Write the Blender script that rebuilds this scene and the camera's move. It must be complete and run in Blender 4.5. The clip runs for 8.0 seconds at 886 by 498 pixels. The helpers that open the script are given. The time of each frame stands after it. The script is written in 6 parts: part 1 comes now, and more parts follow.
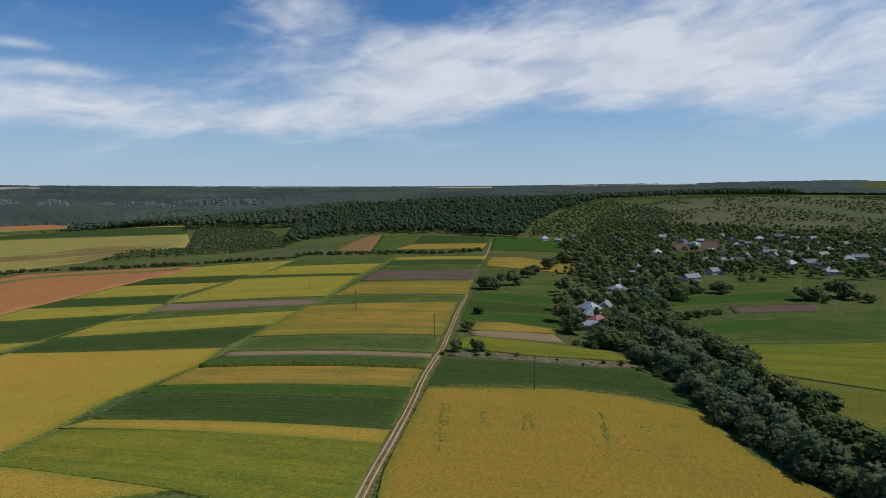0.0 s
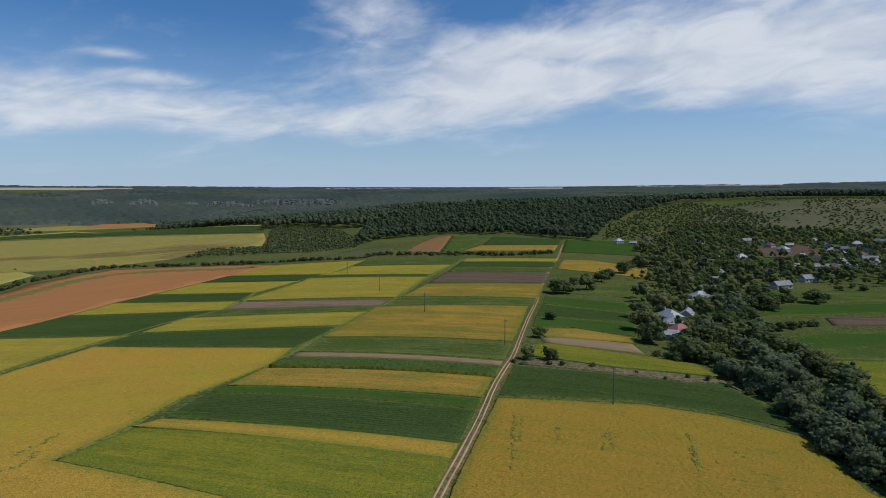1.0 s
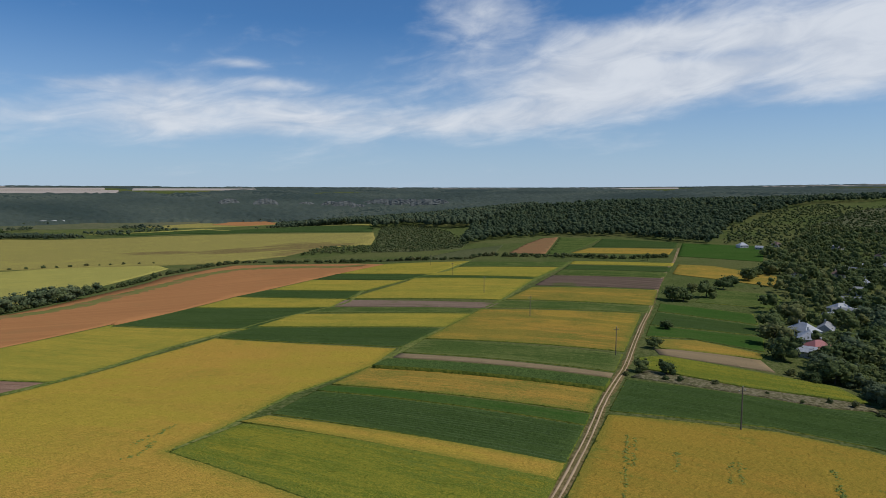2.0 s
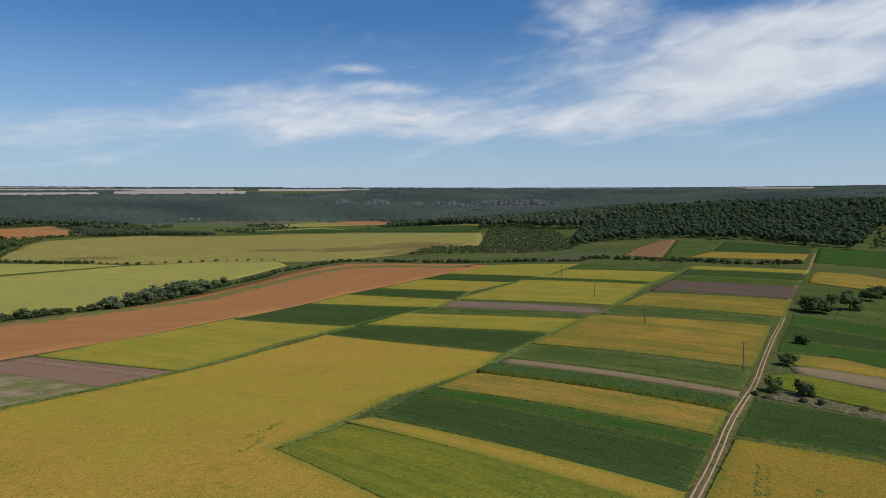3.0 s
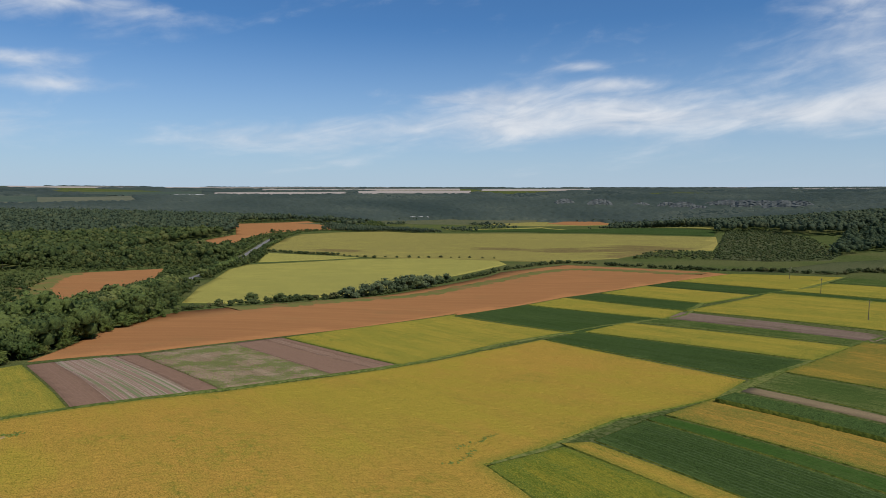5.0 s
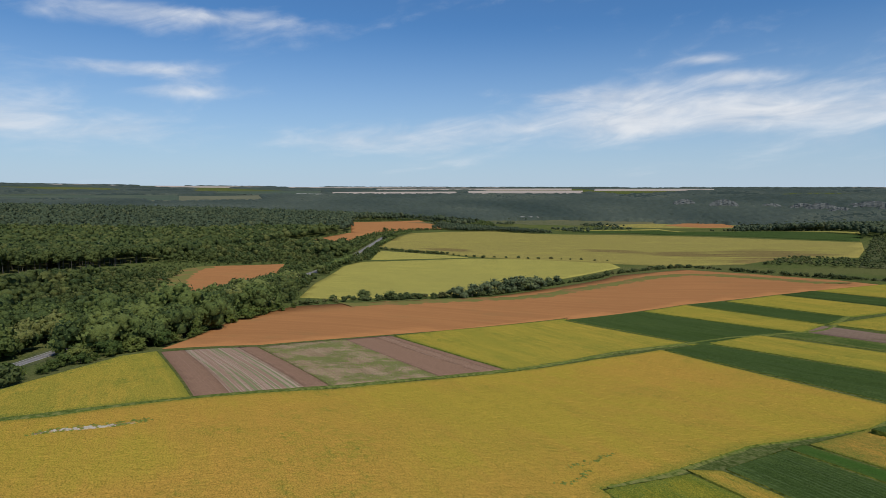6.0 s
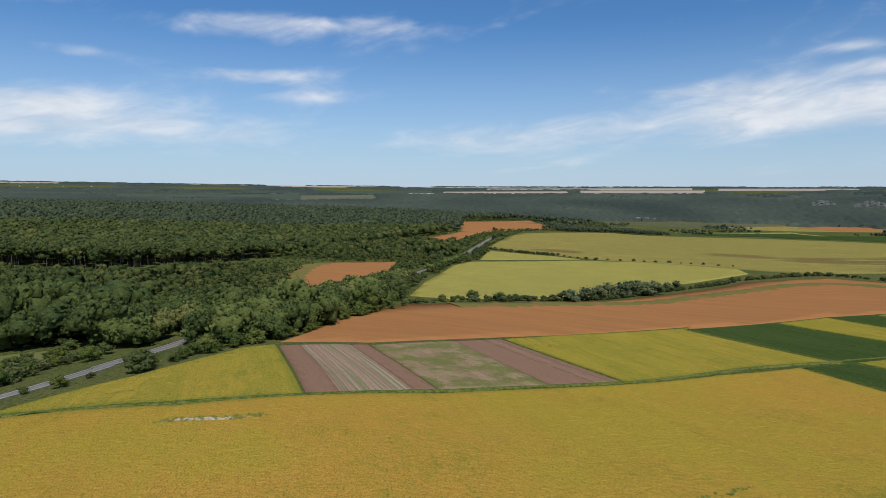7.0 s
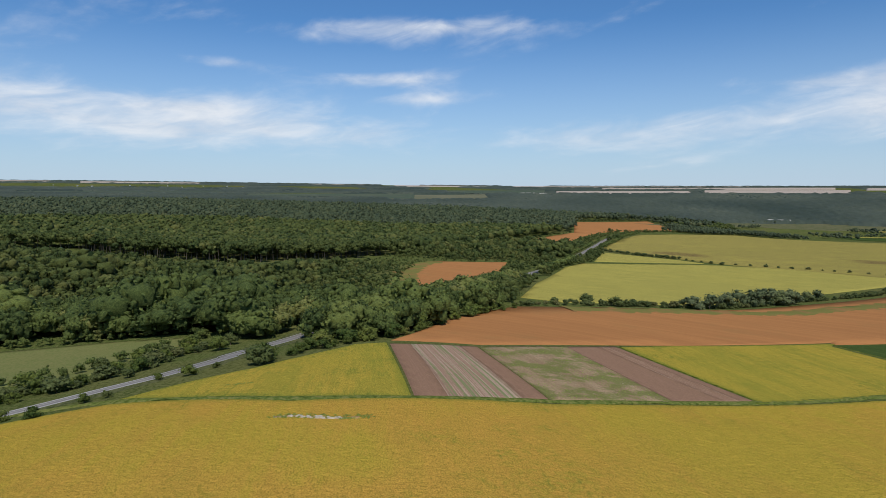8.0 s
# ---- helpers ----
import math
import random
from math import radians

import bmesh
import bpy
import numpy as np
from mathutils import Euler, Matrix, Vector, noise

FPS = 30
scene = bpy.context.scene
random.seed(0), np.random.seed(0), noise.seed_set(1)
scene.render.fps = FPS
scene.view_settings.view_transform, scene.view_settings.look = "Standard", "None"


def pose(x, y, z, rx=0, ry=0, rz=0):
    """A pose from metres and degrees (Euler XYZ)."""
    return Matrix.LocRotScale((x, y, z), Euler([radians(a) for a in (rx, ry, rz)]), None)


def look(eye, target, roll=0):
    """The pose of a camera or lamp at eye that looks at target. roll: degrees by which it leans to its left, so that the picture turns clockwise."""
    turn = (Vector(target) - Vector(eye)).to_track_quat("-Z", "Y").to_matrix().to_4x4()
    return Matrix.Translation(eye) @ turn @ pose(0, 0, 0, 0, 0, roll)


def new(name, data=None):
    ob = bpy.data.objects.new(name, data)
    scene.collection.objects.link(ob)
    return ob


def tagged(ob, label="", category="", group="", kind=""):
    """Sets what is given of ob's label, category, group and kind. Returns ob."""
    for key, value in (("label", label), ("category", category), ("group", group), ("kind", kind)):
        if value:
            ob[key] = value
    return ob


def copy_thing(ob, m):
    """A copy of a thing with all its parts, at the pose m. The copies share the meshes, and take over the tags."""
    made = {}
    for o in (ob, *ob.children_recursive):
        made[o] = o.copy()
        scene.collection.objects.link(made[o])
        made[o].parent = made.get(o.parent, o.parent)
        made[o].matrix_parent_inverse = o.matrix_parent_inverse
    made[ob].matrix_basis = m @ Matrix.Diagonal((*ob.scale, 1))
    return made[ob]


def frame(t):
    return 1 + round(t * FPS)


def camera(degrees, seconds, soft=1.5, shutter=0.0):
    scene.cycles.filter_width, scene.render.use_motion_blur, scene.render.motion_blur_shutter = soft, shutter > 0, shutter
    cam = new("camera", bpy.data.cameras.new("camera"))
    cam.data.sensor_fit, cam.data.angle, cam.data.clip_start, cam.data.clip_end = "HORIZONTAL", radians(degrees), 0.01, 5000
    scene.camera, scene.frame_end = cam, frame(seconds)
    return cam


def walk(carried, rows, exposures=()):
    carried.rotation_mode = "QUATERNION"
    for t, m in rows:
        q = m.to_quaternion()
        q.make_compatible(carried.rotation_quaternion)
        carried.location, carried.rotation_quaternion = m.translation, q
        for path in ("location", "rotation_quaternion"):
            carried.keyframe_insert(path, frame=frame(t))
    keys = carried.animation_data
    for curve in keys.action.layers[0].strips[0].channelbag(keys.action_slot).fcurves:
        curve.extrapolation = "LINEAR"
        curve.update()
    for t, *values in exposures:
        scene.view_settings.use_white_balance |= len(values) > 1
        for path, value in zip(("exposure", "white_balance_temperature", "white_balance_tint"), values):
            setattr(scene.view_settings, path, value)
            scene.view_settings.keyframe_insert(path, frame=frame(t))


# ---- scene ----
# ---------------------------------------------------------------- camera
cam = camera(72.13, 8.0, 0.75)
PATH = [
    (0, look((-0.586, -9.280, 47.564), (19.109, 88.289, 37.955), -0.05)),
    (0.5, look((-0.447, -5.949, 47.515), (14.806, 92.419, 37.970), -0.02)),
    (1, look((-0.292, -2.724, 47.525), (8.227, 96.460, 38.042), 0.02)),
    (1.5, look((-0.176, 0.358, 47.559), (-0.153, 99.911, 38.119), 0.04)),
    (3, look((-0.778, 7.658, 47.764), (-26.901, 103.728, 38.382), -0.10)),
    (3.5, look((-1.562, 9.943, 47.825), (-36.123, 103.312, 38.462), -0.12)),
    (4, look((-2.623, 12.208, 47.887), (-45.357, 102.133, 38.541), -0.12)),
    (4.5, look((-3.901, 14.317, 47.945), (-54.519, 100.049, 38.577), -0.10)),
    (6, look((-9.097, 19.752, 47.927), (-80.629, 88.997, 38.535), 0.02)),
    (6.5, look((-11.131, 21.167, 47.942), (-88.615, 83.675, 38.517), 0.04)),
    (7, look((-13.272, 22.458, 48.002), (-96.005, 77.830, 38.551), 0.08)),
    (7.5, look((-15.481, 23.570, 48.034), (-102.845, 71.289, 38.532), 0.10)),
    (8, look((-17.715, 24.582, 48.074), (-109.121, 63.997, 38.514), 0.10)),
]
walk(cam, PATH, [(0, -0.04, 6300, 10), (2, -0.02, 6350, 10), (4, 0.03, 6450, 10), (6, 0.13, 6600, 10), (8, 0.23, 6650, 10)])

# ---------------------------------------------------------------- light
SUN_AZ, SUN_EL = 103.0, 52.0  # degrees from +y towards +x, and above the horizon
sun_way = Vector((math.sin(radians(SUN_AZ)) * math.cos(radians(SUN_EL)), math.cos(radians(SUN_AZ)) * math.cos(radians(SUN_EL)), math.sin(radians(SUN_EL))))
sun_data = bpy.data.lights.new("sun", "SUN")
sun_data.energy, sun_data.angle, sun_data.color = 3.0, radians(0.53), (1.0, 0.95, 0.86)
sun = new("sun", sun_data)
sun.matrix_world = look(sun_way * 500, (0, 0, 0))


def wire(tree, a, b):
    tree.links.new(a, b)


def maths(tree, op, a, b=None, c=None, clamp=False):
    n = tree.nodes.new("ShaderNodeMath")
    n.operation, n.use_clamp = op, clamp
    for k, v in enumerate((a, b, c)):
        if v is None:
            continue
        if isinstance(v, (int, float)):
            n.inputs[k].default_value = v
        else:
            tree.links.new(v, n.inputs[k])
    return n.outputs[0]


def spread(tree, v, a, b, c=0.0, d=1.0, smooth=True):
    n = tree.nodes.new("ShaderNodeMapRange")
    n.interpolation_type = "SMOOTHSTEP" if smooth else "LINEAR"
    tree.links.new(v, n.inputs[0])
    for k, q in enumerate((a, b, c, d)):
        n.inputs[k + 1].default_value = q
    return n.outputs[0]


def grain(tree, vec, scale, detail=4.0, rough=0.55, warp=0.0):
    n = tree.nodes.new("ShaderNodeTexNoise")
    n.inputs["Scale"].default_value, n.inputs["Detail"].default_value = scale, detail
    n.inputs["Roughness"].default_value, n.inputs["Distortion"].default_value = rough, warp
    tree.links.new(vec, n.inputs["Vector"])
    return n.outputs["Fac"]


def blend(tree, fac, a, b, mode="MIX"):
    n = tree.nodes.new("ShaderNodeMix")
    n.data_type, n.blend_type = "RGBA", mode
    for sock, v in ((n.inputs[0], fac), (n.inputs[6], a), (n.inputs[7], b)):
        if isinstance(v, (int, float)):
            sock.default_value = v
        elif isinstance(v, tuple):
            sock.default_value = (*v, 1.0)
        else:
            tree.links.new(v, sock)
    return n.outputs[2]


def placed(tree, vec, rot=0.0, scale=(1, 1, 1), shift=(0, 0, 0)):
    if rot:
        turned = tree.nodes.new("ShaderNodeMapping")
        turned.inputs["Rotation"].default_value = (0, 0, radians(rot))
        tree.links.new(vec, turned.inputs["Vector"])
        vec = turned.outputs[0]
    n = tree.nodes.new("ShaderNodeMapping")
    n.inputs["Scale"].default_value, n.inputs["Location"].default_value = scale, shift
    tree.links.new(vec, n.inputs["Vector"])
    return n.outputs[0]


def make_sky():
    world = bpy.data.worlds.new("sky")
    scene.world, world.use_nodes = world, True
    t = world.node_tree
    t.nodes.clear()
    sky = t.nodes.new("ShaderNodeTexSky")
    sky.sky_type, sky.sun_disc = "NISHITA", False
    sky.sun_elevation, sky.sun_rotation = radians(SUN_EL), radians(SUN_AZ)
    sky.altitude, sky.air_density, sky.dust_density, sky.ozone_density = 200, 1.0, 0.5, 3.0
    way = t.nodes.new("ShaderNodeTexCoord").outputs["Generated"]
    sep = t.nodes.new("ShaderNodeSeparateXYZ")
    wire(t, way, sep.inputs[0])
    x, y, z = sep.outputs
    az = maths(t, "ARCTAN2", maths(t, "MULTIPLY", x, -1.0), y)  # to the left of +y
    el = maths(t, "ARCSINE", z)
    flat = t.nodes.new("ShaderNodeCombineXYZ")
    wire(t, az, flat.inputs[0])
    wire(t, maths(t, "ADD", maths(t, "POWER", maths(t, "MAXIMUM", el, 0.01), 0.6), maths(t, "MULTIPLY", az, CLOUD_LEAN)), flat.inputs[1])
    big = grain(t, placed(t, flat.outputs[0], 0.0, (3.2, 8.5, 1.0), CLOUD_SHIFT), 1.0, 6.0, 0.52, 0.6)
    mid = grain(t, placed(t, flat.outputs[0], 0.0, (9.0, 21.0, 1.0), (5.0, 1.0, 0.0)), 1.0, 7.0, 0.56, 0.7)
    fine = grain(t, placed(t, flat.outputs[0], 0.0, (26.0, 54.0, 1.0)), 1.0, 7.0, 0.6, 0.6)
    veil = maths(t, "ADD", maths(t, "MULTIPLY", big, 0.58), maths(t, "ADD", maths(t, "MULTIPLY", mid, 0.3), maths(t, "MULTIPLY", fine, 0.12)))
    # banks of cloud: bearing to the left of +y, elevation, half widths, strength
    total = None
    for a, e, wa, we, s in CLOUD_BANKS:
        da = maths(t, "DIVIDE", maths(t, "SUBTRACT", az, radians(a)), radians(wa))
        de = maths(t, "DIVIDE", maths(t, "SUBTRACT", el, radians(e)), radians(we))
        r2 = maths(t, "ADD", maths(t, "MULTIPLY", da, da), maths(t, "MULTIPLY", de, de))
        bank = maths(t, "MULTIPLY", maths(t, "EXPONENT", maths(t, "MULTIPLY", r2, -1.0)), s)
        total = bank if total is None else maths(t, "ADD", total, bank)
    total = maths(t, "MINIMUM", total, 1.1)
    cover = maths(t, "ADD", total, maths(t, "MULTIPLY", maths(t, "SUBTRACT", veil, 0.5), 2.1))
    cover = maths(t, "MULTIPLY", spread(t, cover, 0.12, 0.98), 0.92)
    haze = maths(t, "POWER", spread(t, el, radians(-1), radians(15), 1.0, 0.0, False), 1.4)
    tint = blend(t, 1.0, sky.outputs[0], SKY_TINT, "MULTIPLY")
    low = blend(t, maths(t, "MULTIPLY", haze, 0.92), tint, SKY_LOW)
    cloud = blend(t, spread(t, mid, 0.3, 0.68), CLOUD_DARK, CLOUD_LIGHT)
    both = blend(t, cover, low, cloud)
    back = t.nodes.new("ShaderNodeBackground")
    back.inputs["Strength"].default_value = 0.076
    wire(t, both, back.inputs[0])
    wire(t, back.outputs[0], t.nodes.new("ShaderNodeOutputWorld").inputs[0])


SKY_TINT, SKY_LOW = (0.53, 0.89, 1.22), (5.8, 7.2, 9.0)
CLOUD_DARK, CLOUD_LIGHT = (7.3, 7.9, 8.9), (9.3, 9.7, 10.3)
CLOUD_LEAN, CLOUD_SHIFT = 0.14, (2.0, 0.7, 0.0)
CLOUD_BANKS = [
    (-6, 9.8, 15, 3.0, 0.86), (-32, 11.4, 18, 4.0, 1.0), (2, 15.5, 5, 2.6, 0.5), (-14, 13.2, 10, 1.8, 0.45), (22, 7.8, 13, 2.0, 0.58), (8, 6.4, 20, 1.4, 0.5), (-30, 16.5, 14, 2.0, 0.4),
    (-17, 11.2, 6, 0.7, -0.35), (-24, 5.6, 14, 1.4, -0.25), (22.8, 11.0, 2.4, 0.45, 0.45), (20.5, 9.5, 3.2, 0.6, 0.4), (35, 8.6, 6, 0.7, 0.28), (36, 6.2, 9, 1.2, 0.34),
    (77, 13.8, 10, 1.3, 0.52), (66, 14.6, 8, 0.7, 0.42), (86, 10.9, 4.5, 0.7, 0.5), (73, 10.0, 6, 0.8, 0.52), (69, 8.4, 6, 0.7, 0.45), (94, 6.8, 15, 1.9, 0.7), (60, 4.6, 60, 1.8, 0.42),
    (-48, 7.0, 16, 2.5, 0.5), (140, 14.0, 30, 7.0, 0.6), (-95, 16.0, 40, 7.0, 0.7),
]
make_sky()


# ---------------------------------------------------------------- materials
def material(name, rough=0.9, spec=0.2, metal=0.0):
    m = bpy.data.materials.new(name)
    m.use_nodes = True
    b = m.node_tree.nodes["Principled BSDF"]
    b.inputs["Roughness"].default_value, b.inputs["Metallic"].default_value = rough, metal
    b.inputs["Specular IOR Level"].default_value = spec
    b.inputs["Diffuse Roughness"].default_value = 0.12
    return m, m.node_tree, b


def coords(tree):
    return tree.nodes.new("ShaderNodeTexCoord").outputs["Object"]


def bump(tree, b, height, depth, far=1.0):
    n = tree.nodes.new("ShaderNodeBump")
    n.inputs["Strength"].default_value, n.inputs["Distance"].default_value = far, depth
    tree.links.new(height, n.inputs["Height"])
    tree.links.new(n.outputs[0], b.inputs["Normal"])


WEED = (0.13, 0.165, 0.03)
# thin spots in the olive stubble: x, y and half widths
BARE_PATCHES = [(-250, 790, 75, 65), (-330, 745, 60, 40), (-225, 715, 45, 55), (-430, 745, 60, 22), (-640, 640, 50, 25)]


def crop(name, base, alt, patch, turn, rows=0.75, row_mix=0.0, patch_at=(0.55, 0.7), depth=0.12, streaks=0.55, weed=WEED, weedy=0.5, blotch=None):
    """A standing crop: leaf grain with shade painted into its gaps, streaks along the strip, ripening patches, and
    weeds along its edges.
    """
    m, t, b = material(name, 0.95, 0.0)
    p = coords(t)
    fine = grain(t, p, 4.8, 5.0, 0.8)
    leafy = grain(t, placed(t, p, turn, (1.8, 3.0, 2.4)), 1.0, 6.0, 0.8)
    clump = grain(t, p, 0.6, 6.0, 0.75)
    mid = grain(t, p, 0.05, 7.0, 0.68)
    wide = grain(t, p, 0.012, 4.0, 0.6)
    streak = grain(t, placed(t, p, turn, (0.025, 0.4, 0.3)), 1.0, 6.0, 0.68)
    broad = grain(t, placed(t, p, turn, (0.008, 0.11, 0.1), (3.0, 7.0, 0.0)), 1.0, 6.0, 0.65)
    thin = grain(t, placed(t, p, turn, (0.06, 1.3, 1.0), (11.0, 2.0, 0.0)), 1.0, 5.0, 0.72)
    col = blend(t, spread(t, maths(t, "ADD", maths(t, "MULTIPLY", wide, 0.5), maths(t, "ADD", maths(t, "MULTIPLY", mid, 0.3), maths(t, "MULTIPLY", streak, 0.2))), 0.43, 0.57), base, alt)
    col = blend(t, spread(t, broad, 0.485, 0.535, 0.0, streaks), col, patch)
    col = blend(t, maths(t, "MULTIPLY", spread(t, streak, 0.5, 0.55, 0.0, streaks), spread(t, mid, 0.36, 0.5)), col, patch)
    col = blend(t, spread(t, thin, 0.49, 0.58, 0.0, streaks * 0.5), col, patch)
    fleck = maths(t, "MULTIPLY", spread(t, mid, patch_at[0] - 0.08, patch_at[1] - 0.03), spread(t, clump, 0.42, 0.56, 0.2, 1.0))
    col = blend(t, maths(t, "MULTIPLY", fleck, 0.75), col, patch)
    if blotch:
        sep = t.nodes.new("ShaderNodeSeparateXYZ")
        wire(t, p, sep.inputs[0])
        for bx, by, rx, ry in BARE_PATCHES:
            dx = maths(t, "DIVIDE", maths(t, "SUBTRACT", sep.outputs[0], bx), rx)
            dy = maths(t, "DIVIDE", maths(t, "SUBTRACT", sep.outputs[1], by), ry)
            near = maths(t, "EXPONENT", maths(t, "MULTIPLY", maths(t, "ADD", maths(t, "MULTIPLY", dx, dx), maths(t, "MULTIPLY", dy, dy)), -1.0))
            ragged = maths(t, "ADD", near, maths(t, "MULTIPLY", maths(t, "SUBTRACT", broad, 0.5), 2.4))
            col = blend(t, spread(t, ragged, 0.35, 0.75, 0.0, 0.85), col, blotch)
    # weeds: thick at the edges of the field, thin runs of them along the strip
    edge = t.nodes.new("ShaderNodeAttribute")
    edge.attribute_name = "edge"
    col = blend(t, maths(t, "MULTIPLY", spread(t, maths(t, "ADD", edge.outputs["Fac"], maths(t, "MULTIPLY", mid, 0.6)), 0.45, 1.1), 0.75), col, tuple((p + q) / 2 for p, q in zip(patch, weed)))
    grown = maths(t, "ADD", maths(t, "MULTIPLY", edge.outputs["Fac"], 0.06), maths(t, "ADD", maths(t, "MULTIPLY", thin, 0.45), maths(t, "ADD", maths(t, "MULTIPLY", mid, 0.3), maths(t, "MULTIPLY", clump, 0.25))))
    col = blend(t, spread(t, grown, 0.57 - 0.11 * weedy, 0.63 - 0.1 * weedy, 0.0, 0.95), col, weed)
    # Gaps between plants: shade painted dark where the leaf grain dips.
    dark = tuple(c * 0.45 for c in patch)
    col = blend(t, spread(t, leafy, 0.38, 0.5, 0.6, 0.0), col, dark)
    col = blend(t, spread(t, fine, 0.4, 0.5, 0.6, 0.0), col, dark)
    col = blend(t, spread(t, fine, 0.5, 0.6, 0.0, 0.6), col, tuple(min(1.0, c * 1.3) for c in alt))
    if row_mix:
        w = t.nodes.new("ShaderNodeTexWave")
        w.wave_type, w.bands_direction = "BANDS", "Y"
        w.inputs["Scale"].default_value, w.inputs["Distortion"].default_value = 0.314 / rows, 3.0
        w.inputs["Detail"].default_value, w.inputs["Detail Scale"].default_value = 3.0, 0.3
        wire(t, placed(t, p, turn), w.inputs["Vector"])
        line = maths(t, "MULTIPLY", spread(t, w.outputs["Fac"], 0.6, 1.0), spread(t, maths(t, "ADD", maths(t, "MULTIPLY", streak, 0.6), maths(t, "MULTIPLY", clump, 0.4)), 0.44, 0.56))
        col = blend(t, maths(t, "MULTIPLY", line, row_mix), col, tuple(min(1.0, c * 1.5 + 0.06) for c in alt))
    wire(t, col, b.inputs["Base Color"])
    bump(t, b, leafy, depth)
    return m


def soil(name, base, alt, turn, weed=(0.09, 0.11, 0.03), weed_at=(0.62, 0.78), rows=0.9, row_mix=0.2, weed_mix=0.7, weed_scale=0.03):
    m, t, b = material(name, 1.0, 0.0)
    p = coords(t)
    clods = grain(t, p, 2.4, 5.0, 0.7)
    mid = grain(t, p, weed_scale, 7.0, 0.7)
    along = placed(t, p, turn, (0.012, 0.22, 0.2))
    streak = grain(t, along, 1.0, 4.0, 0.6)
    w = t.nodes.new("ShaderNodeTexWave")
    w.wave_type, w.bands_direction = "BANDS", "Y"
    w.inputs["Scale"].default_value, w.inputs["Distortion"].default_value = 0.314 / rows, 1.0
    wire(t, placed(t, p, turn), w.inputs["Vector"])
    col = blend(t, spread(t, maths(t, "ADD", maths(t, "MULTIPLY", streak, 0.6), maths(t, "MULTIPLY", clods, 0.4)), 0.42, 0.58), base, alt)
    col = blend(t, spread(t, clods, 0.4, 0.5, 0.5, 0.0), col, tuple(c * 0.55 for c in base))
    col = blend(t, maths(t, "MULTIPLY", spread(t, mid, weed_at[0], weed_at[1]), weed_mix), col, weed)
    col = blend(t, maths(t, "MULTIPLY", w.outputs["Fac"], row_mix), col, tuple(c * 0.5 for c in base))
    wire(t, col, b.inputs["Base Color"])
    bump(t, b, clods, 0.12)
    return m


def furrowed(name, base, pale, weed, turn, pale_at=0.5, weed_at=0.54):
    """Tilled soil with long dry ridges and weeds standing in lines along the plot."""
    m, t, b = material(name, 1.0, 0.0)
    p = coords(t)
    clods = grain(t, p, 2.0, 5.0, 0.7)
    ridge = grain(t, placed(t, p, turn, (0.0012, 3.1, 0.05)), 1.0, 2.0, 0.6)
    line = grain(t, placed(t, p, turn, (0.006, 1.3, 0.05), (4.0, 9.0, 0.0)), 1.0, 2.0, 0.6)
    tuft = grain(t, p, 0.35, 5.0, 0.7)
    col = blend(t, spread(t, clods, 0.35, 0.65), tuple(c * 0.85 for c in base), tuple(c * 1.1 for c in base))
    dry = maths(t, "ADD", maths(t, "MULTIPLY", ridge, 0.8), maths(t, "MULTIPLY", clods, 0.2))
    col = blend(t, spread(t, dry, pale_at - 0.02, pale_at + 0.08, 0.0, 0.7), col, pale)
    green = maths(t, "ADD", maths(t, "MULTIPLY", line, 0.8), maths(t, "MULTIPLY", tuft, 0.2))
    col = blend(t, spread(t, green, weed_at - 0.02, weed_at + 0.04, 0.0, 0.85), col, weed)
    wire(t, col, b.inputs["Base Color"])
    bump(t, b, maths(t, "ADD", clods, ridge), 0.12)
    return m


def grassland(name, colours, scale=1.0, fleck=0.7):
    m, t, b = material(name, 1.0, 0.0)
    p = coords(t)
    big, mid, small = grain(t, p, 0.006 * scale, 5.0, 0.6), grain(t, p, 0.06 * scale, 5.0, 0.6), grain(t, p, 0.9 * scale, 6.0, 0.7)
    a, c, d, e = colours
    col = blend(t, spread(t, mid, 0.42, 0.57), a, c)
    col = blend(t, spread(t, big, 0.46, 0.58), col, d)
    col = blend(t, spread(t, small, 0.49, 0.6, 0.0, 0.8), col, e)
    col = blend(t, spread(t, small, 0.4, 0.49, fleck, 0.0), col, tuple(q * 0.45 for q in a))
    wire(t, col, b.inputs["Base Color"])
    bump(t, b, small, 0.3)
    return m


